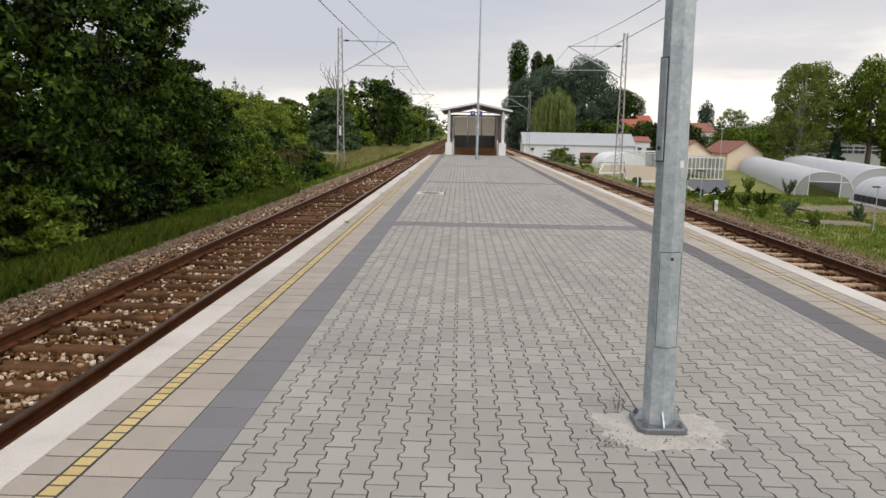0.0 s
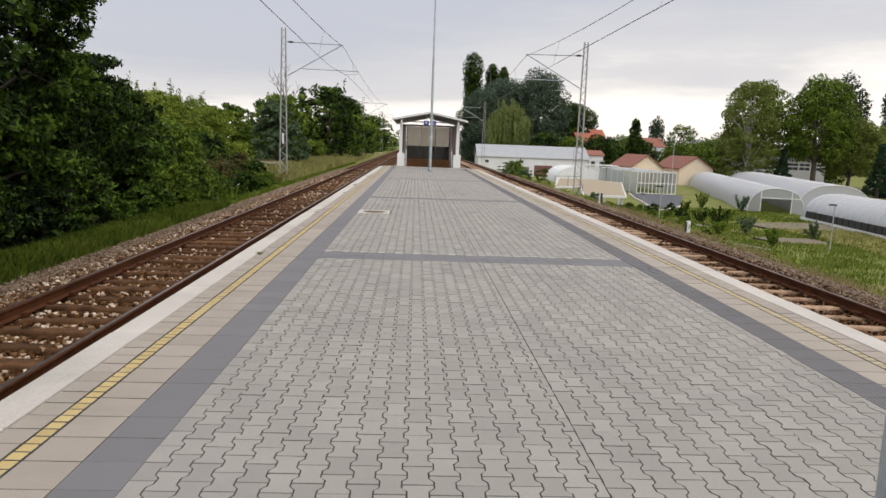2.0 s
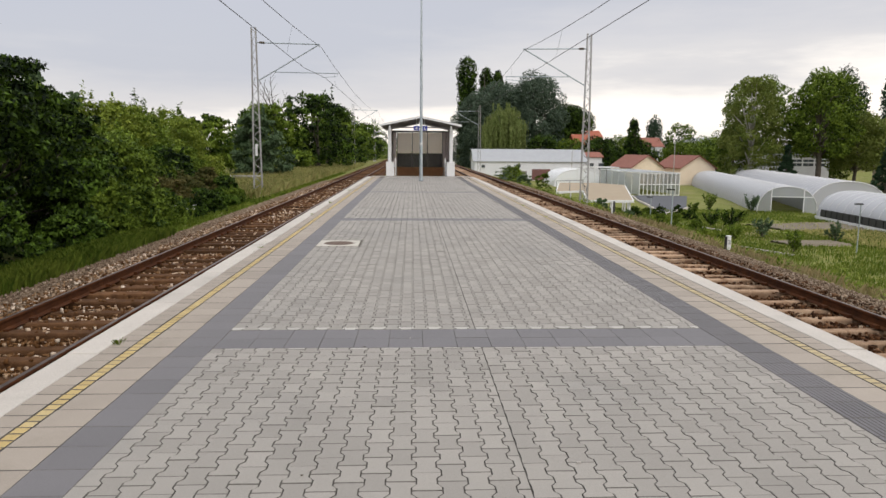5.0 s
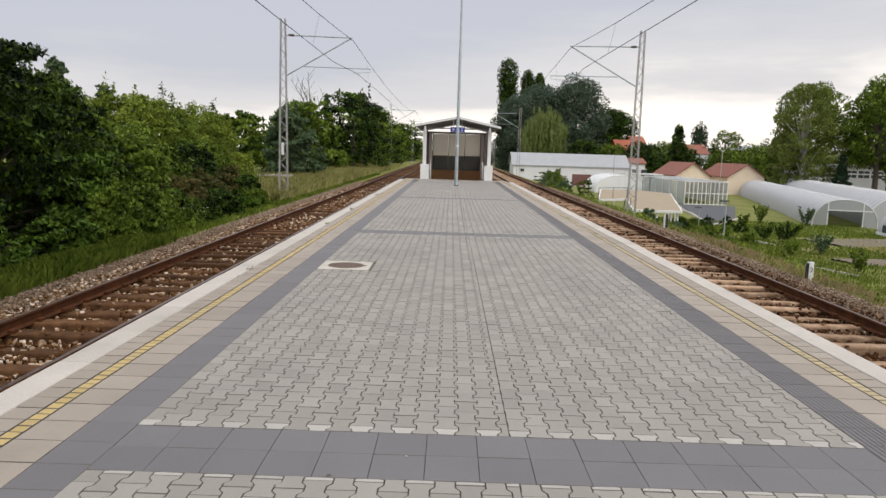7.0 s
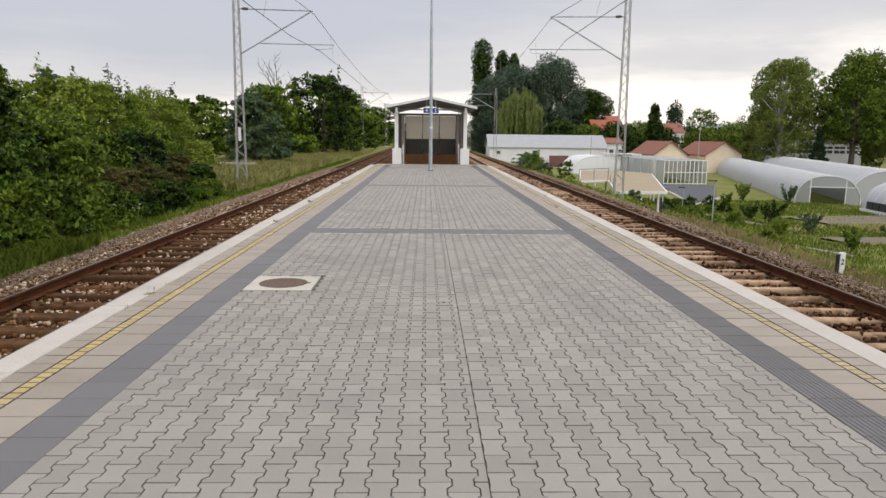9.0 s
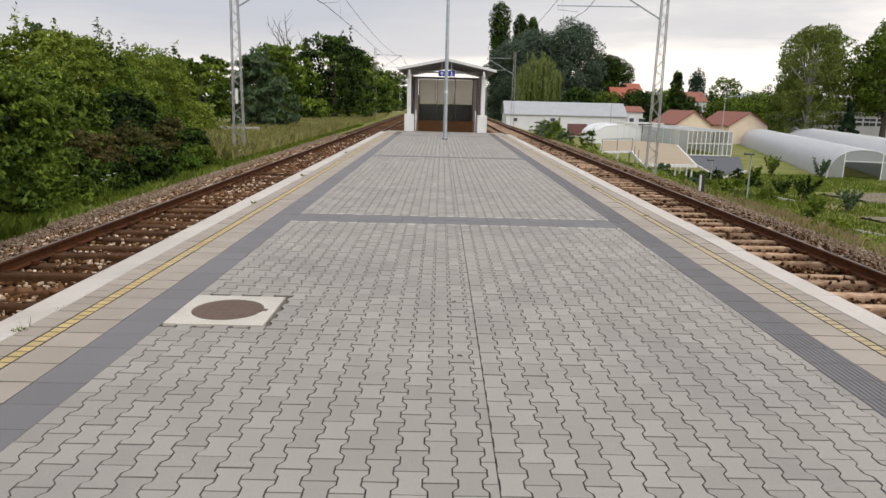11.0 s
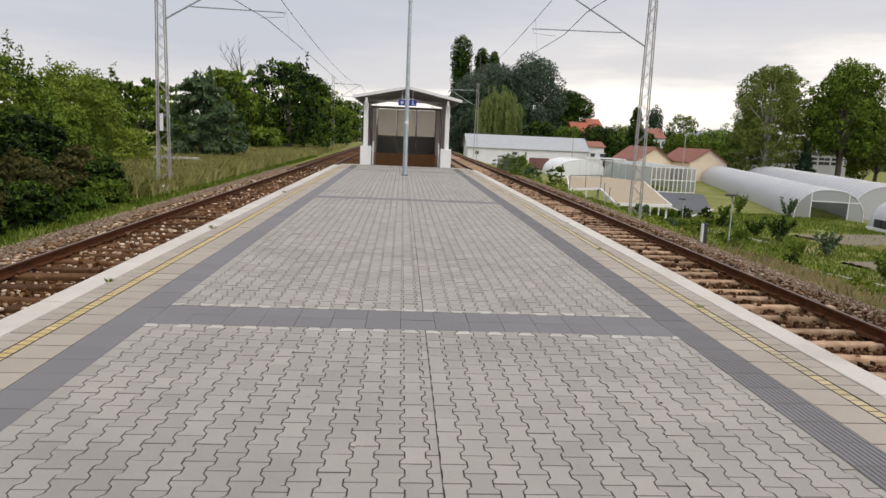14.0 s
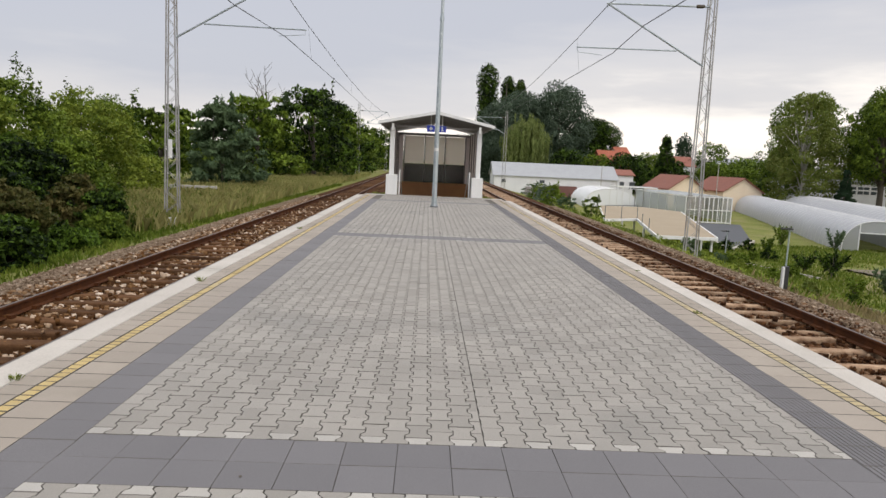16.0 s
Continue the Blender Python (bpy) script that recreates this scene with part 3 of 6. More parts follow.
    v = np.stack([v[:, :, 0] * ca - v[:, :, 1] * sa, v[:, :, 0] * sa + v[:, :, 1] * ca, v[:, :, 2]], axis=2) + c[:, None, :]
    quad = np.array([[0, 1, 3, 2], [4, 6, 7, 5], [0, 4, 5, 1], [2, 3, 7, 6], [1, 5, 7, 3], [0, 2, 6, 4]], np.int32)
    idx = (np.arange(n, dtype=np.int32)[:, None, None] * 8 + quad[None]).reshape(-1)
    mesh = bpy.data.meshes.new("ballast_stones")
    mesh.vertices.add(n * 8)
    mesh.vertices.foreach_set("co", v.astype(np.float32).reshape(-1))
    mesh.loops.add(len(idx))
    mesh.loops.foreach_set("vertex_index", idx)
    mesh.polygons.add(n * 6)
    mesh.polygons.foreach_set("loop_start", np.arange(0, n * 24, 4, dtype=np.int32))
    mesh.materials.append(stone)
    mesh.materials.append(SHOULDER)
    mesh.polygons.foreach_set("material_index", np.repeat(edge & (np.abs(xs) > 1.35), 6).astype(np.int32))
    mesh.update(calc_edges=True)
    tagged(new("ballast_stones", mesh), "loose brown and pale ballast stones between the sleepers" if cx < 0 else "loose dark brown ballast stones between the sleepers", "gravel", kind="stuff")


track(-TRACK_X, WOOD_L, STONE, "railway track with rusty rails on dark wooden sleepers", 11)
track(TRACK_X, WOOD_R, STONE_R, "railway track with rusty rails on dry wooden sleepers", 12)


# ---- stairway shelter at the platform's end ----
def shelter():
    y0, y1 = 49.45, 56.5
    top = empty("stairway_shelter", pose(0, y0, 0), "white-framed stairway shelter with a low gabled sheet roof", "shelter")

    def add(name, bm, mat, label="", parent=None):
        ob = part(name, bm, mat, None, label)
        ob.parent = parent or top
        ob.matrix_local = Matrix.Identity(4)
        return ob
    d = y1 - y0
    for s in (-1, 1):
        a, b = sorted((s * 1.78, s * 2.33))
        add("parapet_end", box(a, b, -0.25, 0.35, -0.02, 0.95, 0.02), WHITE, "white painted concrete end block")
        a, b = sorted((s * 1.98, s * 2.2))
        add("post", box(a, b, 0.0, 0.2, 0.9, 3.2, 0.01), WHITE, "white steel post")
        a, b = sorted((s * 2.1, s * 2.18))
        add("side_wall", box(a, b, 0.2, d, -0.6, 3.22), FROST_WALL, "grey panelled side wall")
        for k in range(4):
            a, b = sorted((s * 2.04, s * 2.1))
            add("wall_rib", box(a, b, 1.4 + k * 1.8, 1.48 + k * 1.8, -0.6, 3.2), GREYWALL)
        a, b = sorted((s * 1.66, s * 1.72))
        add("handrail_post", box(a, b, 0.02, 0.08, -0.02, 1.22, 0.01), WHITE, "white handrail post")
        add("handrail", tube([(s * 1.69, 0.05, 1.19), (s * 1.69, 1.0, 1.1), (s * 1.69, 5.0, -1.0)], 0.022, 8), WHITE)
    # back wall: brown base, dark panels, pale panels, open gable
    add("back_base", box(-2.1, 2.1, d - 0.1, d, -3.0, 0.42), BROWN, "brown lower panel")
    for k in range(3):
        a = -1.74 + k * 1.18
        add("dark_panel", box(a + 0.03, a + 1.15, d - 0.08, d - 0.04, 0.42, 1.48), SMOKED, "dark tinted panel")
        add("pale_panel", box(a + 0.04, a + 1.14, d - 0.12, d - 0.07, 1.5, 3.08, 0.01), FROST, "pale frosted panel")
    for k in range(4):
        a = -1.74 + k * 1.18
        add("mullion", box(a - 0.03, a + 0.035, d - 0.14, d - 0.02, 0.42, 3.12), GREYWALL)
    for s in (-1, 1):
        a, b = sorted((s * 1.8, s * 2.1))
        add("back_side_panel", box(a, b, d - 0.1, d - 0.03, 0.42, 3.1), FROST_WALL)
    add("lintel", box(-2.1, 2.1, d - 0.14, d, 3.1, 3.24), GREYWALL)
    # roof: two slopes with white edge boards
    for s in (-1, 1):
        bm = bmesh.new()
        pts = [(0, 3.96), (s * 2.72, 3.40), (s * 2.72, 3.34), (0, 3.90)]
        rows = [[bm.verts.new((x, y, z)) for x, z in pts] for y in (-0.45, d + 0.45)]
        for k in range(4):
            bm.faces.new((rows[0][k], rows[0][(k + 1) % 4], rows[1][(k + 1) % 4], rows[1][k]))
        bm.faces.new(rows[0])
        bm.faces.new(rows[1])
        r = add("roof_slope", bm, SHEET, "grey roof sheet")
        bm = bmesh.new()
        pts = [(0, 4.02), (s * 2.76, 3.45), (s * 2.76, 3.31), (0, 3.88)]
        rows = [[bm.verts.new((x, y, z)) for x, z in pts] for y in (-0.50, -0.44)]
        for k in range(4):
            bm.faces.new((rows[0][k], rows[0][(k + 1) % 4], rows[1][(k + 1) % 4], rows[1][k]))
        bm.faces.new(rows[0])
        bm.faces.new(rows[1])
        add("edge_board", bm, WHITE, "white roof edge board", r)
        for k in range(5):
            a, b = sorted((s * 0.05, s * 2.6))
            y = 0.1 + k * 1.9
            bm = bmesh.new()
            pts = [(s * 0.02, 3.89), (s * 2.64, 3.35), (s * 2.64, 3.23), (s * 0.02, 3.77)]
            rows = [[bm.verts.new((x, yy, z)) for x, z in pts] for yy in (y, y + 0.08)]
            for q in range(4):
                bm.faces.new((rows[0][q], rows[0][(q + 1) % 4], rows[1][(q + 1) % 4], rows[1][q]))
            bm.faces.new(rows[0])
            bm.faces.new(rows[1])
            add("rafter", bm, GREYWALL)
        a, b = sorted((s * 2.02, s * 2.12))
        add("bracket", box(a, b, -0.42, 0.0, 3.05, 3.36, 0.01), WHITE, "white bracket under the eave")
    add("gable_tie", box(-2.1, 2.1, 0.02, 0.10, 3.22, 3.30), GREYWALL)
    # steps going down
    for k in range(14):
        add("step", box(-1.75, 1.75, 0.5 + k * 0.3, 0.86 + k * 0.3, -0.30 - 0.17 * k, -0.17 * (k + 1)), CONCRETE)
    return top


shelter()


def direction_sign(x, mark):
    s = empty("hanging_sign", pose(x, 49.4, 3.06), "small blue sign with a white figure, hung under the roof", "sign", "hanging signs")
    part("panel", box(-0.19, 0.19, -0.02, 0.02, 0, 0.30, 0.006), BLUE, s)
    part("hanger", box(-0.02, 0.02, -0.012, 0.012, 0.29, 0.78), WHITE, s)
    bm = bmesh.new()
    if mark:
        add_box(bm, -0.015, 0.03, -0.026, -0.019, 0.05, 0.25)
        add_box(bm, -0.06, 0.08, -0.026, -0.019, 0.05, 0.085)
        add_box(bm, -0.05, 0.0, -0.026, -0.019, 0.19, 0.225)
    else:
        add_box(bm, -0.07, 0.07, -0.026, -0.019, 0.08, 0.22, 0, Matrix.Translation((0, 0, 0.15)) @ Matrix.Rotation(radians(45), 4, "Y") @ Matrix.Translation((0, 0, -0.15)))
        add_box(bm, -0.10, 0.10, -0.026, -0.019, 0.135, 0.165)
    part("figure", bm, WHITE, s, "white figure")


direction_sign(-0.27, False)
direction_sign(0.27, True)


# ---- lamp masts on the platform ----
def lamp_mast(x, y, turn, hatch, lean=0.0):
    top = empty("lamp_mast", pose(x, y, 0, 0, lean, turn), "tall tapered octagonal mast of galvanised steel bolted to a plate", "mast", "platform masts")
    H = 11.5

    def turned(b):
        bmesh.ops.rotate(b, cent=(0, 0, 0), matrix=Matrix.Rotation(radians(22.5), 3, "Z"), verts=b.verts[:])
        return b
    part("shaft", turned(tube([(0, 0, 0.02), (0, 0, 3.0), (0, 0, 6.75)], [0.094, 0.082, 0.067], 8)), GALV, top)
    part("upper_shaft", turned(tube([(0, 0, 6.75), (0, 0, 6.8), (0, 0, H)], [0.062, 0.060, 0.038], 8)), GALV, top)
    part("collar", turned(tube([(0, 0, 6.68), (0, 0, 6.78)], [0.082, 0.080], 8)), GALV, top)
    bm = bmesh.new()
    ring = [(-0.145, -0.105), (-0.105, -0.145), (0.12, -0.145), (0.145, -0.12), (0.145, 0.105), (0.105, 0.145), (-0.105, 0.145), (-0.145, 0.105)]
    lo = [bm.verts.new((a, b, 0.005)) for a, b in ring]
    hi = [bm.verts.new((a, b, 0.040)) for a, b in ring]
    bm.faces.new(lo[::-1])
    bm.faces.new(hi)
    for k in range(8):
        bm.faces.new((lo[k], lo[(k + 1) % 8], hi[(k + 1) % 8], hi[k]))
    bmesh.ops.bevel(bm, geom=bm.edges[:], offset=0.005, segments=1, affect="EDGES")
    plate = part("base_plate", bm, GALV_DARK, top, "dark weathered steel base plate")
    for k in range(4):
        a = radians(45 + 90 * k)
        b = tube([(0.148 * math.cos(a), 0.148 * math.sin(a), 0.03), (0.148 * math.cos(a), 0.148 * math.sin(a), 0.055)], 0.017, 6)
        add_tube(b, [(0.148 * math.cos(a), 0.148 * math.sin(a), 0.055), (0.148 * math.cos(a), 0.148 * math.sin(a), 0.07)], 0.009, 6)
        part("bolt", b, GALV_DARK, plate)
        g = bmesh.new()
        t = radians(90 * k)
        add_box(g, 0.08, 0.138, -0.005, 0.005, 0.03, 0.15, 0, Matrix.Rotation(t, 4, "Z"))
        for v in g.verts:
            if v.co.z > 0.1 and v.co.xy.length > 0.115:
                v.co.z = 0.05
        part("stiffener", g, GALV, top)
    if hatch:
        # access hatch folded round one edge of the shaft, with a lock; black backing draws the gap's shade
        def leaf(grow, wide, z0, z1):
            g = bmesh.new()
            rows = []
            for z, grow in ((z0, 0.97), (z0, grow), (z1, grow), (z1, 0.97)):
                r = (0.096 - 0.004 * z) * grow
                e = [Vector((r * math.cos(radians(q)), r * math.sin(radians(q)), z)) for q in (-135, -90, -45)]
                rows.append([g.verts.new(v) for v in (e[1].lerp(e[0], 0.86 + wide), e[1], e[1].lerp(e[2], 0.94 + wide))])
            for a, b in zip(rows, rows[1:]):
                for k in range(2):
                    g.faces.new((a[k], a[k + 1], b[k + 1], b[k]))
            for k in (0, 2):
                g.faces.new([r[k] for r in rows])
            bmesh.ops.recalc_face_normals(g, faces=g.faces[:])
            return g
        h = part("hatch", leaf(1.014, 0.0, 0.52, 1.08), GALV, top, "flush access hatch")
        part("hatch_gap_shade", leaf(1.006, 0.055, 0.516, 1.084), BLACK, h)
        part("lock", tube([(0.004, -0.088, 1.045), (0.004, -0.096, 1.045)], 0.010, 10), BLACK, h)
        side = Matrix.Rotation(radians(-157.5), 4, "Z")
        c = part("upper_hatch", add_box(bmesh.new(), 0.074, 0.0935, -0.030, 0.030, 1.60, 2.16, 0.003, side), GALV, top, "raised access cover")
        # larger black box behind the cover, painted shade of its gap
        part("upper_hatch_gap_shade", add_box(bmesh.new(), 0.074, 0.0895, -0.033, 0.033, 1.594, 2.166, 0, side), BLACK, c)
        part("upper_lock", tube([side @ Vector((0.09, 0, 1.67)), side @ Vector((0.100, 0, 1.67))], 0.012, 10), BLACK, c)
        part("sticker", add_box(bmesh.new(), 0.080, 0.0865, -0.012, 0.012, 1.56, 1.60, 0, Matrix.Rotation(radians(-67.5), 4, "Z")), WHITE, top, "torn white sticker")
    else:
        part("band", turned(tube([(0, 0, 2.05), (0, 0, 2.17)], [0.0905, 0.0900], 8)), WHITE, top, "white paper band")
    return top


lamp_mast(0.125, -0.59, 0, True, -1.0)
lamp_mast(-0.06, 41.45, 0, False)


# ---- overhead line ----
def lattice_mast(x, y, z, s, label, h=8.2):
    """A tapering mast of two channel legs laced with flat bars, with its cantilever over the track; s: towards the track."""
    top = empty("catenary_mast", pose(x, y, z), label, "catenary mast", "catenary masts")
    w0, w1, dp = 0.21, 0.105, 0.10
    for k in (-1, 1):
        bm = bmesh.new()
        for q in (-1, 1):
            add_tube(bm, [(k * w0, q * dp, 0), (k * w1, q * dp, h)], 0.026, 4)
        part("leg", bm, LATTICE, top)
    n = 24
    for i in range(n):
        a, b = i / n, (i + 1) / n
        wa, wb = w0 + (w1 - w0) * a, w0 + (w1 - w0) * b
        k = 1 if i % 2 else -1
        for q in (-1, 1):
            part("lacing", tube([(k * wa, q * dp, a * h), (-k * wb, q * dp, b * h)], 0.009, 4), LATTICE, top)
    part("footing", box(-0.28, 0.28, -0.26, 0.26, -0.7, -0.16, 0.03), CONCRETE, top, "concrete footing")
    zz = h + z
    up, lo, br = 7.05 - z, 5.65 - z, 5.2 - z
    d = abs(abs(x) - TRACK_X)
    arm = part("top_arm", tube([(s * 0.1, 0, up + 0.05), (s * (d - 0.05), 0, up)], 0.032, 8), GALV, top)
    part("insulator", tube([(s * 0.25, 0, up + 0.05), (s * 0.3, 0, up + 0.05), (s * 0.5, 0, up + 0.045), (s * 0.55, 0, up + 0.045)], [0.03, 0.06, 0.06, 0.03], 8), BARK, arm, "brown insulator")
    part("brace", tube([(s * 0.15, 0, br), (s * (d - 0.12), 0, up - 0.03)], 0.033, 8), GALV, top)
    st = part("steady_arm", tube([(s * (d * 0.30), 0, lo + 0.0), (s * (d + 0.85), 0, lo - 0.03)], 0.024, 8), GALV, top)
    part("dropper_arm", tube([(s * (d + 0.82), 0, lo - 0.03), (s * (d + 0.82), 0, lo - 0.18), (s * d, 0, lo - 0.25)], 0.013, 6), GALV, st)
    part("hanger", tube([(s * (d - 0.08), 0, up + 0.0), (s * (d - 0.08), 0, up - 0.14)], 0.018, 6), GALV, arm)
    if zz > 7 and s > 0:
        part("name_plate", box(-0.06, 0.06, -0.16, -0.15, 1.75, 2.35), WHITE, top, "white number plate")
    return top


for my in (38.6, 98.0, 152.0):
    lattice_mast(-8.6, my, ground_z(-8.6, my) + 0.45, 1, "grey lattice catenary mast with a cantilever arm, beside the track")
    lattice_mast(8.75, my + 0.6, ground_z(8.75, my) - 0.02, -1, "grey lattice catenary mast with a cantilever arm, beside the track", 9.32)


def overhead_line(cx):
    top = empty("overhead_line", pose(cx, 0, 0), "thin dark overhead wires above the track", "overhead wire")
    ms = [-15, 38.6, 98.0, 152.0, 206.0]
    pts, con = [], []
    for a, b in zip(ms, ms[1:]):
        for i in range(12):
            t = i / 12
            pts.append((0.12 * math.sin(t * 3.1), a + (b - a) * t, 6.92 - 0.85 * 4 * t * (1 - t)))
            con.append((0.2 * math.cos(t * math.pi) * (1 if a < 40 else -1), a + (b - a) * t, 5.38))
    part("messenger_wire", tube(pts, 0.012, 5), WIRE, top)
    part("contact_wire", tube(con, 0.012, 5), WIRE, top)
    for i in range(1, len(pts)):
        if i % 3 == 1:
            part("dropper", tube([pts[i], con[i]], 0.004, 4), WIRE, top)


overhead_line(-TRACK_X)
overhead_line(TRACK_X)


# ---- low land beside the line: growing tunnels, yard, houses ----
S = 1.35            # the low land's plan is drawn at a reduced size about this spot
GB = -5.35


def out(x, y):
    return -0.6 + (x + 0.6) * S, 7 + (y - 7) * S


def outz(z):
    return 1.73 + (z - 1.73) * S


def tunnel(name, x0, y0, x1, y1, w, h, label, mat=POLY, ribs=1.6, door=True, vents=False):
    """A polythene growing tunnel between the middles of its two gables."""
    (x0, y0), (x1, y1), w, h = out(x0, y0), out(x1, y1), w * S, h * S
    L = math.hypot(x1 - x0, y1 - y0)
    turn = math.degrees(math.atan2(-(x1 - x0), y1 - y0))
    top = empty(name, pose(x0, y0, ground_z(x0, y0) - 0.05, 0, 0, turn), label, "greenhouse", "growing tunnels")
    arc = [(-w / 2 * math.copysign(abs(math.cos(a)) ** 0.85, math.cos(a)), h * abs(math.sin(a)) ** 0.8) for a in (math.pi * k / 18 for k in range(19))]
    n = max(2, int(L / 0.8))
    rng = np.random.default_rng(int(x0 * 7))
    rows = []
    for j in range(n + 1):
        sag = 0.985 + 0.012 * ((j * 0.8 / ribs) % 1 < 0.5)
        rows.append([(x * sag, L * j / n, z * sag + 0.01 * rng.normal() * (z > 0.1)) for x, z in arc])
    verts = [v for r in rows for v in r]
    m = len(arc)
    faces = [(j * m + i, j * m + i + 1, (j + 1) * m + i + 1, (j + 1) * m + i) for j in range(n) for i in range(m - 1)]
    cover = link_mesh("cover", verts, faces, mat, top, smooth=True)
    cover["label"] = "milky polythene cover"
    for j in range(int(L / ribs) + 1):
        part("hoop", tube([(x * 1.006, j * ribs, z * 1.006) for x, z in arc], 0.022, 5), WHITE, top)
    # gable with its doorway
    bm = bmesh.new()
    if door:
        dw, dh = w * 0.27, h * 0.62
        left = [(x, z) for x, z in arc if x < -dw] + [(-dw, h * 0.93), (-dw, 0)]
        right = [(dw, 0), (dw, h * 0.93)] + [(x, z) for x, z in arc if x > dw]
        for poly in (left, right):
            bm = bmesh.new()
            bm.faces.new([bm.verts.new((x * 0.98, 0, z * 0.98)) for x, z in poly])
            part("gable_sheet", bm, POLY_CLEAR, top)
        bm = bmesh.new()
        bm.faces.new([bm.verts.new((x * 0.98, 0.01, z * 0.98)) for x, z in [(-dw, dh), (dw, dh), (dw, h * 0.93)] + [(x, z) for x, z in arc[::-1] if -dw < x < dw] + [(-dw, h * 0.93)]])
        part("fanlight", bm, POLY_CLEAR, top)
        for s in (-1, 1):
            part("door_post", box(s * dw - 0.05, s * dw + 0.05, -0.05, 0.03, 0, h * 0.93), WHITE, top)
        part("door_head", box(-dw, w * 0.42, -0.05, 0.03, dh - 0.05, dh + 0.05), WHITE, top)
    else:
        bm.faces.new([bm.verts.new((x * 0.99, 0, z * 0.99)) for x, z in arc])
        part("gable_sheet", bm, mat, top)
    bm = bmesh.new()
    bm.faces.new([bm.verts.new((x * 0.99, L, z * 0.99)) for x, z in arc])
    part("back_sheet", bm, mat, top)
    part("gable_hoop", tube([(x, -0.02, z) for x, z in arc], 0.05, 6), WHITE, top)
    if vents:
        k = 0
        y = 0.4
        while y < L - 1.2:
            # solid black boxes draw the shaded inside of the vent openings
            part("side_vent_shade", add_box(bmesh.new(), -w / 2 - 0.10, -w / 2 + 0.30, y, y + 1.05, 0.42, 1.15), BLACK, top, "black box for the shade in an open side vent")
            y += 1.2
        part("side_board", box(-w / 2 - 0.12, -w / 2 - 0.02, 0, L, 0.0, 0.40), WHITE, top)
    return top


tunnel("growing_tunnel", 32.0, 61.8, 47.8, 117, 4.8, 2.35, "long milky polythene tunnel with an open doorway in the gable")
tunnel("growing_tunnel", 38.5, 63.5, 54.5, 118, 6.4, 2.75, "long high polythene tunnel standing behind another", door=False)
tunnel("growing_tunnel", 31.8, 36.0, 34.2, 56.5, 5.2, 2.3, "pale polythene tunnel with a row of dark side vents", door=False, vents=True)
tunnel("growing_tunnel", 23.9, 104.0, 24.9, 117, 7.2, 2.55, "short bright white polythene tunnel with a closed gable", POLY_WHITE, door=False)
tunnel("growing_tunnel", 28.4, 101.0, 31.0, 110, 4.0, 2.3, "small grey polythene tunnel behind a beam frame", door=False)


def frame_house():
    """Bare white frame of a growing house, partly sheeted."""
    (x0, y0), (x1, y1) = out(26.3, 84.0), out(31.1, 101.0)
    z = ground_z(x0, y0)
    top = empty("greenhouse_frame", pose(x0, y0, z), "white slatted greenhouse frame with clear sheeted sides", "greenhouse")
    w, d, h = x1 - x0, y1 - y0, 3.6
    for k in range(11):
        part("slat", box(w * k / 10 - 0.05, w * k / 10 + 0.05, -0.05, 0.05, 0, h), WHITE, top)
    for zz in (0.12, h * 0.5, h):
        part("cross_rail", box(-0.05, w + 0.05, -0.04, 0.04, zz - 0.06, zz + 0.06), WHITE, top)
    for k in range(1, 7):
        for s in (0, w):
            part("side_post", box(s - 0.05, s + 0.05, d * k / 6 - 0.05, d * k / 6 + 0.05, 0, h), WHITE, top)
        part("tie_beam", box(0, w, d * k / 6 - 0.04, d * k / 6 + 0.04, h - 0.06, h + 0.06), WHITE, top)
    for s in (0, w):
        part("top_rail", box(s - 0.04, s + 0.04, 0, d, h - 0.06, h + 0.06), WHITE, top)
        part("side_sheet", box(s - 0.01, s + 0.01, 0.1, d, 0.1, h - 0.1), POLY_CLEAR, top, "clear polythene sheet")
    part("roof_sheet", box(0.05, w - 0.05, 2, d, h + 0.06, h + 0.08), POLY_CLEAR, top)


frame_house()


def beam_frame():
    """Open white beam on posts at the yard's back, with a stack of sawn timber under it."""
    (x0, y0), (x1, _) = out(23.0, 98.0), out(27.9, 98.0)
    z = ground_z(x0, y0)
    top = empty("beam_frame", pose(x0, y0, z), "open white beam frame on posts in the yard", "pergola")
    w, h = x1 - x0, 4.0
    for yy in (0.0, 4.5):
        part("beam", box(-0.1, w + 0.1, yy - 0.06, yy + 0.06, h - 0.1, h + 0.06, 0.01), WHITE, top)
        for k in range(4):
            part("post", box(w * k / 3 - 0.06, w * k / 3 + 0.06, yy - 0.06, yy + 0.06, -0.1, h - 0.1, 0.01), WHITE if k != 2 else GREYWALL, top)
    for k in (0, 3):
        part("side_beam", box(w * k / 3 - 0.05, w * k / 3 + 0.05, 0.06, 4.44, h - 0.1, h + 0.04, 0.01), WHITE, top)
    stack = empty("timber_stack", pose(x0 + w * 0.72, y0 + 1.5, z), "stack of pale yellow sawn boards", "timber")
    for k in range(5):
        for q in range(3):
            part("board", box(-0.9 + 0.03 * (k % 2), 0.9, q * 0.24, q * 0.24 + 0.21, k * 0.09, k * 0.09 + 0.07, 0.006), STACK_WOOD, stack)


beam_frame()

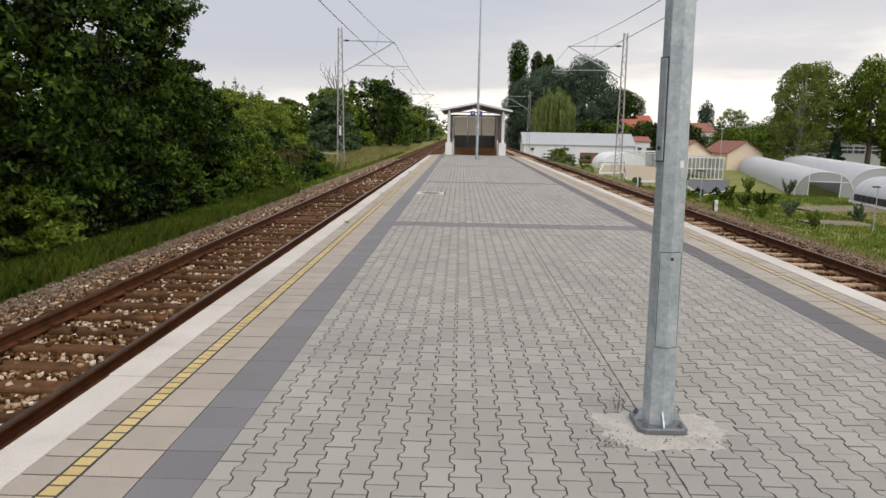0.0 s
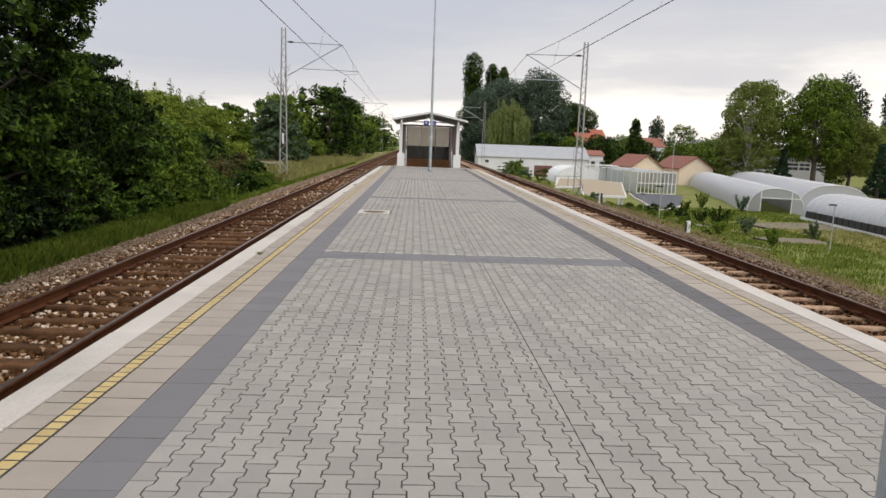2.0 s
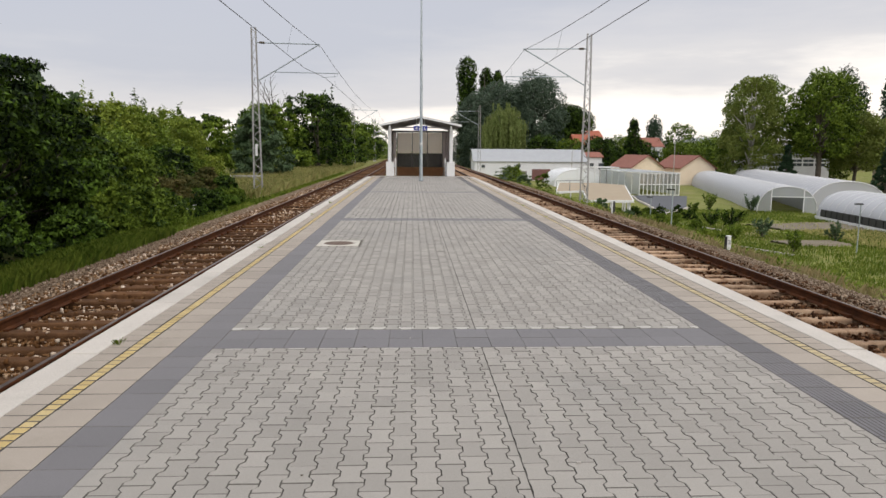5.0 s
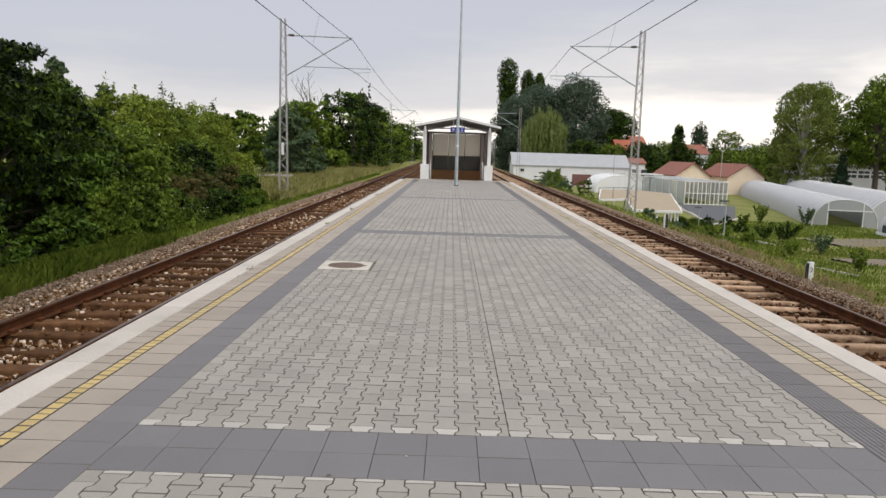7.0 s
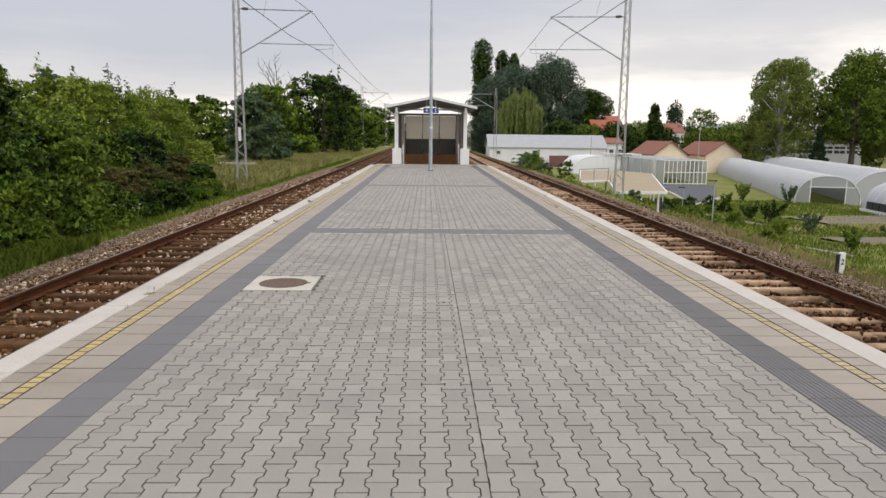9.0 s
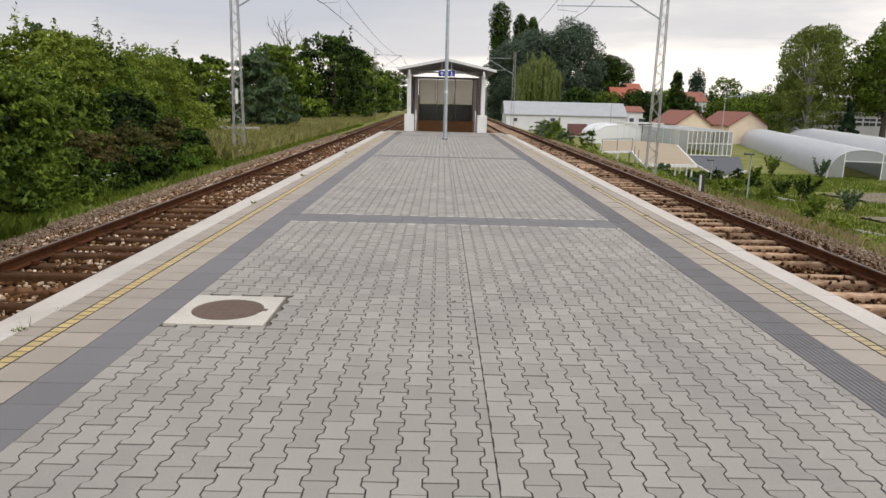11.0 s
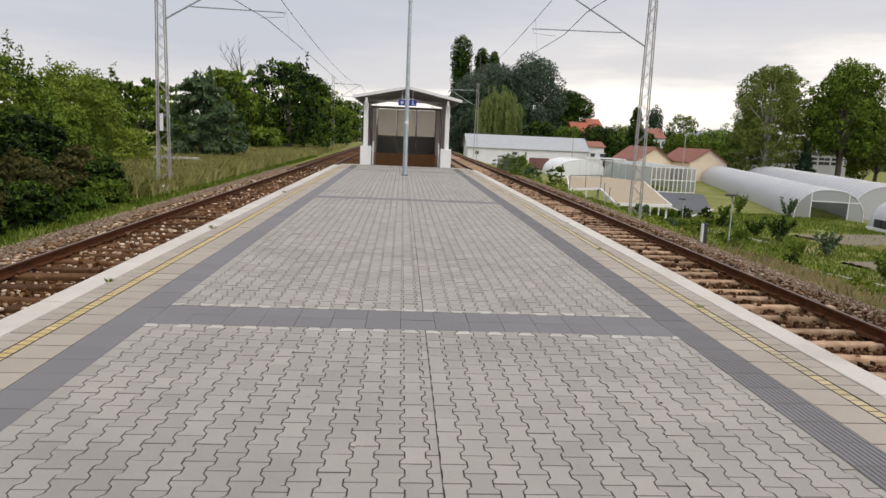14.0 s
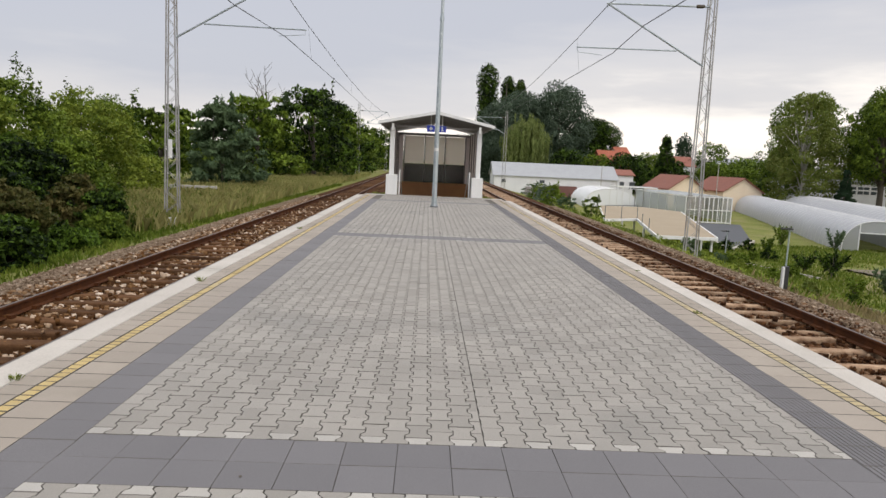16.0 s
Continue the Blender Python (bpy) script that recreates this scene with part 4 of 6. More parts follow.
bm = bmesh.new()
vs = [bm.verts.new((x, y, ground_z(x, y) + 0.16)) for x, y in (out(20.6, 60), out(24.8, 66), out(31.6, 82.8), out(25.2, 82.8))]
bm.faces.new(vs)
ext = bmesh.ops.extrude_face_region(bm, geom=bm.faces[:])
bmesh.ops.translate(bm, vec=(0, 0, -0.15), verts=[v for v in ext["geom"] if isinstance(v, bmesh.types.BMVert)])
tagged(part("ground_sheet", bm, MEMBRANE), "black ground sheet spread over the yard", "ground sheet")
kerb = empty("yard_kerb", pose(0, 0, 0), "pale concrete kerb along the black yard", "kerb")
for a, b in (((20.3, 59.8), (25.0, 82.8)), ((20.4, 59.6), (24.9, 65.8))):
    for k in range(12):
        p, q = Vector(out(*a)).lerp(Vector(out(*b)), k / 12), Vector(out(*a)).lerp(Vector(out(*b)), (k + 0.97) / 12)
        z = ground_z(*p) + 0.10
        part("kerb_stone", add_box(bmesh.new(), 0, (q - p).length, -0.14, 0.14, -0.3, 0.12, 0.02, Matrix.Translation((p.x, p.y, z)) @ Matrix.Rotation(math.atan2(q.y - p.y, q.x - p.x), 4, "Z")), COPING, kerb)


def canopy():
    """Low tan roof on white posts, stepped in plan, over the way to the underpass, with a railing on its step."""
    z = -2.2
    top = empty("entrance_canopy", pose(0, 0, z), "low tan sheet canopy on white posts with a thin railing", "canopy")
    plan = [(13.5, 56.6), (17.2, 56.7), (24.3, 82.0), (22.2, 87.3), (17.7, 87.3), (13.3, 68.1), (16.4, 70.1)]
    bm = bmesh.new()
    lo = [bm.verts.new((x, y, 0)) for x, y in plan]
    hi = [bm.verts.new((x, y, 0.06)) for x, y in plan]
    bm.faces.new(hi)
    bm.faces.new(lo[::-1])
    for k in range(7):
        bm.faces.new((lo[k], lo[(k + 1) % 7], hi[(k + 1) % 7], hi[k]))
    part("roof_sheet", bm, TAN, top, "tan roof sheet")

    def run(name, a, b, half, z0, z1, mat, label=""):
        a, b = Vector((*a, 0)), Vector((*b, 0))
        d = b - a
        part(name, add_box(bmesh.new(), 0, d.length, -half, half, z0, z1, 0.01, Matrix.Translation(a) @ Matrix.Rotation(math.atan2(d.y, d.x), 4, "Z")), mat, top, label)
    for a, b in ((0, 1), (1, 2), (5, 6), (6, 0), (4, 5)):
        run("edge_beam", plan[a], plan[b], 0.05, -0.12, 0.075, WHITE, "white edge beam")
    for x, y in ((13.8, 56.9), (15.4, 56.9), (17.0, 57.0), (18.6, 62.5), (20.2, 68.5), (22.0, 75.0), (13.6, 68.5), (15.0, 69.3), (16.3, 70.4), (14.9, 63.5)):
        part("post", box(x - 0.06, x + 0.06, y - 0.06, y + 0.06, ground_z(x, y) - z - 0.1, 0.0), WHITE, top, "white post")
    # railing along the step
    for x, y in ((13.3, 68.1), (14.85, 69.1), (16.4, 70.1), (15.4, 65.6), (14.45, 61.1)):
        part("rail_post", tube([(x, y, 0.0), (x, y, 1.1 if y > 67 else 0.75)], 0.03, 6), GALV_DARK, top, "thin dark railing post")
    part("handrail", tube([(13.3, 68.1, 1.1), (14.85, 69.1, 1.1), (16.4, 70.1, 1.1)], 0.03, 6), GALV_DARK, top)


canopy()


def gabled_house(name, xa, xb, y, depth, eave, ridge, base, wallm, roofm, label, along="y", windows=()):
    """A house with a gable towards the line (along y) or its long side (along x)."""
    (xa, y), (xb, _), depth, eave, ridge = out(xa, y), out(xb, y), depth * S, outz(eave), outz(ridge)
    top = empty(name, pose(xa, y, base), label, "house", "houses")
    w, e, r = xb - xa, eave - base, ridge - base
    bm = bmesh.new()
    if along == "y":
        sec = [(0.3, 0), (w - 0.3, 0), (w - 0.3, e), (w / 2, r - 0.12), (0.3, e)]
        rows = [[bm.verts.new((x, yy, z)) for x, z in sec] for yy in (0.5, depth - 0.5)]
    else:
        sec = [(0.3, 0), (depth - 0.3, 0), (depth - 0.3, e), (depth / 2, r - 0.12), (0.3, e)]
        rows = [[bm.verts.new((xx, yy, z)) for yy, z in sec] for xx in (0.4, w - 0.4)]
    for k in range(5):
        bm.faces.new((rows[0][k], rows[0][(k + 1) % 5], rows[1][(k + 1) % 5], rows[1][k]))
    bm.faces.new(rows[0])
    bm.faces.new(rows[1])
    part("wall", bm, wallm, top)
    for s in (0, 1):
        bm = bmesh.new()
        if along == "y":
            x = 0 if s == 0 else w
            q = [(x, e - 0.05), (w / 2, r), (w / 2, r - 0.18), (x, e - 0.23)]
            rows = [[bm.verts.new((a, yy, b)) for a, b in q] for yy in (0, depth)]
        else:
            x = 0 if s == 0 else depth
            q = [(x, e - 0.05), (depth / 2, r), (depth / 2, r - 0.15), (x, e - 0.2)]
            rows = [[bm.verts.new((xx, a, b)) for a, b in q] for xx in (0, w)]
        for k in range(4):
            bm.faces.new((rows[0][k], rows[0][(k + 1) % 4], rows[1][(k + 1) % 4], rows[1][k]))
        bm.faces.new(rows[0])
        bm.faces.new(rows[1])
        part("roof_slope", bm, roofm, top)
    for x, z, ww, hh, m in windows:
        x, z, ww, hh = x * S, z * S, ww * S, hh * S
        win = part("window" if m is PANE else "door", box(x, x + ww, (0.42 if along == "y" else 0.22), (0.52 if along == "y" else 0.32), z, z + hh), m, top)
        if m is PANE:
            part("window_frame", add_box(add_box(bmesh.new(), x - 0.08, x + ww + 0.08, 0.16 if along != "y" else 0.36, 0.3 if along != "y" else 0.5, z - 0.1, z - 0.01), x - 0.08, x + ww + 0.08, 0.16 if along != "y" else 0.36, 0.3 if along != "y" else 0.5, z + hh + 0.01, z + hh + 0.1), WHITE, win)
    return top


gabled_house("garden_house", 33.5, 39.0, 110, 12, -0.75, 1.22, GB, RENDER_CREAM, ROOF_RED, "cream rendered house with a dark red tiled gable roof")
gabled_house("garden_house", 41.4, 47.4, 110.3, 12, -0.75, 1.22, GB, RENDER_CREAM, ROOF_RED, "cream rendered house with a dark red tiled gable roof")
gabled_house("long_shed", 9.9, 30.0, 122.6, 8, -0.05, 2.0, GB, RENDER_WHITE, SHEET, "long low white shed with grey sheet roof and maroon gate", "x",
             ((10.3, 0.2, 3.2, 1.9, MAROON), (5.2, 0.2, 4.2, 1.6, GREYWALL), (7.5, 2.4, 0.8, 0.5, PANE), (1.5, 2.3, 0.6, 0.5, PANE)))
gabled_house("cottage", 31.0, 34.2, 128, 6, 0.75, 1.6, GB, RENDER_WHITE, ROOF_RED, "small white cottage with a red roof", "x", ((0.7, 2.2, 0.7, 0.9, PANE), (2.3, 2.0, 0.9, 1.1, PANE)))
gabled_house("far_house", 39.2, 46.2, 172, 10, 3.4, 5.9, GB, ROOF_ORANGE, ROOF_ORANGE, "orange house with a tiled hipped roof behind trees", "x", ((1.5, 4.4, 1.0, 1.2, PANE), (4.2, 4.4, 1.0, 1.2, PANE)))
gabled_house("far_house", 43.8, 47.2, 176, 8, 5.2, 6.9, GB, RENDER_CREAM, ROOF_ORANGE, "orange roofed house behind trees", "x")
gabled_house("far_house", 55.5, 61.5, 172, 9, 3.0, 5.2, GB, RENDER_WHITE, ROOF_RED, "white house with a red tiled roof behind trees", "x", ((0.8, 4.2, 1.0, 1.2, PANE), (3.6, 4.2, 1.0, 1.2, PANE)))
gabled_house("far_house", 84, 98, 210, 10, 4.5, 6.0, GB, RENDER_WHITE, SHEET, "pale flat building among trees", "x")


def block(name, x0, x1, y0, y1, base, hgt, turn, rows, cols, label):
    """A flat-roofed building with window bands on its side towards the line."""
    (x0, y0), (x1, y1), hgt = out(x0, y0), out(x1, y1), hgt * S
    top = empty(name, pose(x0, y0, base, 0, 0, turn), label, "building", "buildings")
    w, d = x1 - x0, y1 - y0
    part("wall", box(0, w, 0, d, 0, hgt), RENDER_CREAM if rows > 1 else RENDER_WHITE, top)
    part("roof", box(-0.4, w + 0.4, -0.5, d + 0.4, hgt, hgt + 0.25, 0.02), SHEET, top)
    for r in range(rows):
        z = hgt - 0.6 - (r + 1) * 3.4 + 1.2 if rows > 1 else hgt - 2.6
        for c in range(cols):
            x = 0.6 + (w - 1.2) * c / cols
            ww = (w - 1.2) / cols - 0.25
            fr = part("window", box(x, x + ww, -0.03, 0.08, z, z + 1.7), WHITE, top)
            for q in range(2):
                for p in range(2):
                    part("pane", box(x + 0.07 + q * ww / 2, x + ww / 2 - 0.04 + q * ww / 2, -0.05, -0.03, z + 0.08 + p * 0.95, z + 0.75 + p * 0.85), PANE, fr)


block("school_block", 55.6, 70, 119.6, 130, GB, 4.85, -8, 1, 7, "white flat-roofed building with large gridded windows")
block("school_block", 76, 108, 108, 120, GB, 8.2, -14, 2, 14, "long cream two-storey building with window bands")
gabled_house("far_house", 70, 76, 88, 8, -0.6, 1.6, GB, RENDER_CREAM, ROOF_ORANGE, "small house with an orange tiled roof", "x")


def solar_lamp(x, y, h):
    z = ground_z(x, y)
    top = empty("solar_lamp", pose(x, y, z), "slim grey post with a flat dark solar lamp head", "street lamp", "solar lamps")
    part("post", tube([(0, 0, -0.1), (0, 0, h)], 0.038, 8), GALV, top)
    hd = part("lamp_head", box(-0.42, 0.12, -0.13, 0.13, h - 0.02, h + 0.07, 0.025), BLACK, top, "dark lamp head")
    part("solar_panel", box(-0.36, 0.06, -0.11, 0.11, h + 0.07, h + 0.085), PANE, hd)


solar_lamp(30.6, 48.6, 3.5)
solar_lamp(17.5, 49.2, 3.1)
solar_lamp(21.9, 66.0, 2.4)
for x, y, h in ((39.3, 107.5, 6.5), (26.6, 120.5, 5.4)):
    x, y, h = *out(x, y), h * S
    s = empty("street_lamp", pose(x, y, GB), "tall pale street lamp post beside the houses", "street lamp", "street lamps")
    part("post", tube([(0, 0, 0), (0, 0, h)], [0.1, 0.06], 8), PALE_CONCRETE, s)
    part("lamp_head", box(-0.3, 0.3, -0.12, 0.12, h, h + 0.14, 0.03), WHITE, s)


def kilometre_post(x, y):
    z = ground_z(x, y)
    top = empty("distance_post", pose(x, y, z + 0.14, 0, 0, 8), "white distance post with a black figure two, black edge", "marker post")
    part("post", box(-0.062, 0.062, -0.05, 0.05, -0.4, 0.58, 0.012), WHITE, top)
    part("edge", box(-0.092, -0.065, -0.05, 0.05, -0.4, 0.55, 0.01), BLACK, top, "black side")
    cu = bpy.data.curves.new("figure", "FONT")
    cu.body, cu.size, cu.align_x, cu.extrude = "2", 0.17, "CENTER", 0.003
    f = new("figure", cu)
    f.data.materials.append(BLACK)
    dg = bpy.context.evaluated_depsgraph_get()
    me = bpy.data.meshes.new_from_object(f.evaluated_get(dg))
    bpy.data.objects.remove(f)
    g = new("figure", me)
    g.parent = top
    g.matrix_local = pose(0, -0.054, 0.34, 90, 0, 0)


kilometre_post(8.25, 20.8)


def marker_post(x, y):
    z = ground_z(x, y)
    top = empty("marker_post", pose(x, y, z), "short square post, black and white", "marker post")
    part("post", box(-0.03, 0.075, -0.05, 0.05, -0.2, 0.85, 0.01), BLACK, top)
    part("white_face", box(-0.08, -0.031, -0.045, 0.045, -0.2, 0.83, 0.005), WHITE, top)


marker_post(8.3, 32.1)


def guard_rail(x0, x1, y):
    z = ground_z((x0 + x1) / 2, y)
    top = empty("guard_rail", pose(x0, y, z), "pale concrete guard rail half hidden in the grass", "railing")
    L = x1 - x0
    part("rail", box(0, L, -0.08, 0.08, -0.28 - z, -0.12 - z, 0.015), CONCRETE, top)
    for k in range(4):
        part("post", box(0.2 + k * (L - 0.5) / 3, 0.38 + k * (L - 0.5) / 3, -0.07, 0.07, -0.2, -0.27 - z, 0.01), CONCRETE, top)


guard_rail(-15.8, -11.2, 52)


def garden_bed(x0, y0, x1, y1, w):
    """A dug strip of bare soil with a ridged top."""
    (x0, y0), (x1, y1) = out(x0, y0), out(x1, y1)
    d = Vector((x1 - x0, y1 - y0))
    n = Vector((d.y, -d.x)).normalized()
    bm = bmesh.new()
    rows = []
    for i in range(25):
        p = Vector((x0, y0)) + d * i / 24
        rows.append([bm.verts.new((p.x + n.x * w * (k / 8 - 0.5), p.y + n.y * w * (k / 8 - 0.5), ground_z(*(p + n * w * (k / 8 - 0.5))) + (0.12 + 0.05 * (k % 2) if 0 < k < 8 else -0.02))) for k in range(9)])
    for a, b in zip(rows, rows[1:]):
        for k in range(8):
            bm.faces.new((a[k], a[k + 1], b[k + 1], b[k]))
    tagged(part("garden_bed", bm, SOIL), "strip of bare brown garden soil in the meadow", "garden bed", "garden beds")


garden_bed(24.0, 50.2, 32.6, 51.6, 6.0)
garden_bed(20.3, 41.2, 24.2, 41.9, 2.6)

# ---- trees and shrubs ----
random.seed(5)
# tall dark trees close to the line; near-black leaf tones stand in for shade
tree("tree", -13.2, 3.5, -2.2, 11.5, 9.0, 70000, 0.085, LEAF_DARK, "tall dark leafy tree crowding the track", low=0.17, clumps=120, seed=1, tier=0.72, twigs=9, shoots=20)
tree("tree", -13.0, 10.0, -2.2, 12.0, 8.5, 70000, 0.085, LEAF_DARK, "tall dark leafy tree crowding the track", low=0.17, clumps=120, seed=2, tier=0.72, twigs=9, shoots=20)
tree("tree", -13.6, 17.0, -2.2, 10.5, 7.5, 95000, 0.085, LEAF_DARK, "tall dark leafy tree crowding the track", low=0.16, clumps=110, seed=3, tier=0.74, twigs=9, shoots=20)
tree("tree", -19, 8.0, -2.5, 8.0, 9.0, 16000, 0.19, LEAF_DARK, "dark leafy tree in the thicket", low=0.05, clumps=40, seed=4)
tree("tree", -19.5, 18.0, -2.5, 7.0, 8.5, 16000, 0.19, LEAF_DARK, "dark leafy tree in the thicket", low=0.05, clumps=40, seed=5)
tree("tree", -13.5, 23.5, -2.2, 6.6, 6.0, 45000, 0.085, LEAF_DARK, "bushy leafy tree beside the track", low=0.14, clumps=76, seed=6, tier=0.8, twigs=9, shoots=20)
# leaf tones carry light too: bright for sunlit tops behind, dark for shaded front
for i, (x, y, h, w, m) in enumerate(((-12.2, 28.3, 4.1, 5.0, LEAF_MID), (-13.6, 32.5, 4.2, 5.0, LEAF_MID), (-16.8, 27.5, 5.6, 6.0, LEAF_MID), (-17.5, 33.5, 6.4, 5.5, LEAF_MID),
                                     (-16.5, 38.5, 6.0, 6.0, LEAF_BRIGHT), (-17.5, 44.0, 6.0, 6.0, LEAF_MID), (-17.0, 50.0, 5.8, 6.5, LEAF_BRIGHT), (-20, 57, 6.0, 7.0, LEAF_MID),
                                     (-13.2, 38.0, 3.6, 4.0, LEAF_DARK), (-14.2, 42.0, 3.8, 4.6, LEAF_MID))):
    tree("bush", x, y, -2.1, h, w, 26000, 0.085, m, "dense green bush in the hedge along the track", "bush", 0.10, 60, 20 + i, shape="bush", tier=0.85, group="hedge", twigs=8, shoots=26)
# the darkest leaf tone puts deep shade under the trees into the colour
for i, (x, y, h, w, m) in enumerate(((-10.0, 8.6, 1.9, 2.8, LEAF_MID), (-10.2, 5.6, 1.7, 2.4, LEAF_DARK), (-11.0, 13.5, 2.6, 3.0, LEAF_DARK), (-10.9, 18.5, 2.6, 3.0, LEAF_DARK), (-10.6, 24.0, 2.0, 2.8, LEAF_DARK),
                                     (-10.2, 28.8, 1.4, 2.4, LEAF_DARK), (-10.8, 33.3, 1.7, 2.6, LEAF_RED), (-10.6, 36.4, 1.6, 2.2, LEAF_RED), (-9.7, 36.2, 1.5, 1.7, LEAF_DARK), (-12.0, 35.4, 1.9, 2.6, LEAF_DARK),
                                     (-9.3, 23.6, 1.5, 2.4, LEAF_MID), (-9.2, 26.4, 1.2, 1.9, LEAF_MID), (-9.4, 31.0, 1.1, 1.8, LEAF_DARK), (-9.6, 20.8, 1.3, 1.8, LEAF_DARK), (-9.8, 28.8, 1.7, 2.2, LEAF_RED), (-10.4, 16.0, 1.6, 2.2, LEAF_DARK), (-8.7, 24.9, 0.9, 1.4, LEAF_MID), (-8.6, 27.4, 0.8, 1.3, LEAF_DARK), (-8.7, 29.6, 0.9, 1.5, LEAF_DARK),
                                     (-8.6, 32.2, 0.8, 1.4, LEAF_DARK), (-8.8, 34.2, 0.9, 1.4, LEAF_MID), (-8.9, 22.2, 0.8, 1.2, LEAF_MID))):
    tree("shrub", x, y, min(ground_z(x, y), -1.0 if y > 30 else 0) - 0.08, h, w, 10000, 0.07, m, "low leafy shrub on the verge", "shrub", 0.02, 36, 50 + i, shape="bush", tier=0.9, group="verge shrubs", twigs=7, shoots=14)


def blossoms(x, y, n, spread, label, seed):
    """Flat white flower heads on thin stalks."""
    rng = np.random.default_rng(seed)
    top = empty("flowering_plant", pose(x, y, ground_z(x, y)), label, "plant")
    for k in range(n):
        px, py, h = rng.normal() * spread * 0.4, rng.normal() * spread, 0.35 + 0.45 * rng.random()
        part("stalk", tube([(px * 0.7, py * 0.7, 0), (px, py, h)], [0.008, 0.004], 5), LEAF_BRIGHT, top)
        bm = bmesh.new()
        for q in range(9):
            a = q * 2.4
            bmesh.ops.create_icosphere(bm, subdivisions=1, radius=0.010, matrix=Matrix.Translation((px + math.cos(a) * 0.012 * q ** 0.6, py + math.sin(a) * 0.012 * q ** 0.6, h + 0.004 * rng.random())) @ Matrix.Diagonal((1, 1, 0.45, 1)))
        part("flower_head", bm, WHITE, top, "white flower head")


blossoms(-8.35, 25.6, 12, 0.9, "white-flowered wild plant among the verge shrubs", 401)
tree("silver_bush", -13.2, 60, -2.2, 6.6, 5.0, 12000, 0.13, LEAF_GREY, "grey-green upright bush with silvery leaves", "bush", 0.02, 34, 70, shape="bush", long=3.0, twigs=8, shoots=24)
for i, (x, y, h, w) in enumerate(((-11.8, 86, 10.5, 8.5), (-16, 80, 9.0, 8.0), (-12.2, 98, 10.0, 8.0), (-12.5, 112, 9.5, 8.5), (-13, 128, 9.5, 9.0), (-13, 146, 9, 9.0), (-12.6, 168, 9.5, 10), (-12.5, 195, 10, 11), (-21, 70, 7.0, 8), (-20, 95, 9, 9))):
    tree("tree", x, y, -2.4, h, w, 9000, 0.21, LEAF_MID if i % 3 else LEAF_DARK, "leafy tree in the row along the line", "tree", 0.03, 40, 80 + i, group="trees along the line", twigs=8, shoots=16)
for i, (x, y, h) in enumerate(((-20.5, 40, 8.6), (-23, 50, 8.0), (-17.5, 100, 12.0))):
    tree("young_tree", x, y, -2.5, h, 4.6, 9000, 0.11, LEAF_GREY, "slim young tree above the hedge", "tree", 0.15, 60, 100 + i, shape="cone", tier=0.7, group="young trees", twigs=6, shoots=40)


def bare_tree(x, y, h, seed):
    rng = np.random.default_rng(seed)
    top = empty("bare_tree", pose(x, y, -2.5), "leafless grey tree with thin upright branches", "tree")
    bm = bmesh.new()
    add_tube(bm, [(0, 0, 0), (0.1, 0, h * 0.4), (0, 0.1, h * 0.8)], [0.16, 0.11, 0.04], 6)
    part("trunk", bm, BARK, top)
    for k in range(12):
        a, t = rng.random() * 6.28, 0.35 + 0.4 * rng.random()
        s = Vector((0, 0, h * t))
        e = s + Vector((math.cos(a) * h * 0.22, math.sin(a) * h * 0.22, h * (0.25 + 0.15 * rng.random())))
        bm = bmesh.new()
        add_tube(bm, [s, s.lerp(e, 0.5) + Vector((0, 0, 0.2)), e], [0.07, 0.045, 0.015], 5)
        for q in range(5):
            p = s.lerp(e, 0.35 + 0.13 * q)
            add_tube(bm, [p, p + Vector((rng.normal() * 0.6, rng.normal() * 0.6, 0.7 + rng.random() * 0.6))], [0.03, 0.01], 4)
        part("branch", bm, BARK, top)


bare_tree(-20, 101, 13.5, 3)

# right side
def far_tree(name, x, y, h, w, n, leaf, *rest, **kw):
    x, y = out(x, y)
    rest = list(rest)
    rest[4] = int(rest[4] * 1.9)
    tree(name, x, y, GB, h * S, w * S, int(n * 1.35), leaf * S * 0.72, *rest, tier=kw.pop("tier", 0.72), **kw)


for i, (x, y, h, w) in enumerate(((13.9, 190, 30.4, 5.4), (19.2, 191, 28.0, 3.7), (22.4, 192, 27.5, 3.3))):
    far_tree("poplar", x, y, h, w, 10000, 0.36, LEAF_DARK, "tall dark column-shaped poplar", "tree", 0.05, 40, 120 + i, shape="column", group="poplars")
# distance haze on the grey-green ones sits in the leaf colour
for i, (x, y, h, w, m) in enumerate(((16.5, 180, 19.5, 12, LEAF_SILVER_HAZED), (22.5, 184, 22, 16, LEAF_SILVER_HAZED), (31, 182, 24.5, 15, LEAF_SILVER_HAZED), (40.5, 186, 17, 13, LEAF_DARK))):
    far_tree("tree", x, y, h, w * 1.1, 34000, 0.34, m, "broad grey-green tree behind the shed", "tree", 0.02, 44, 130 + i, tier=0.95, group="trees behind the shed", bark=BARK)


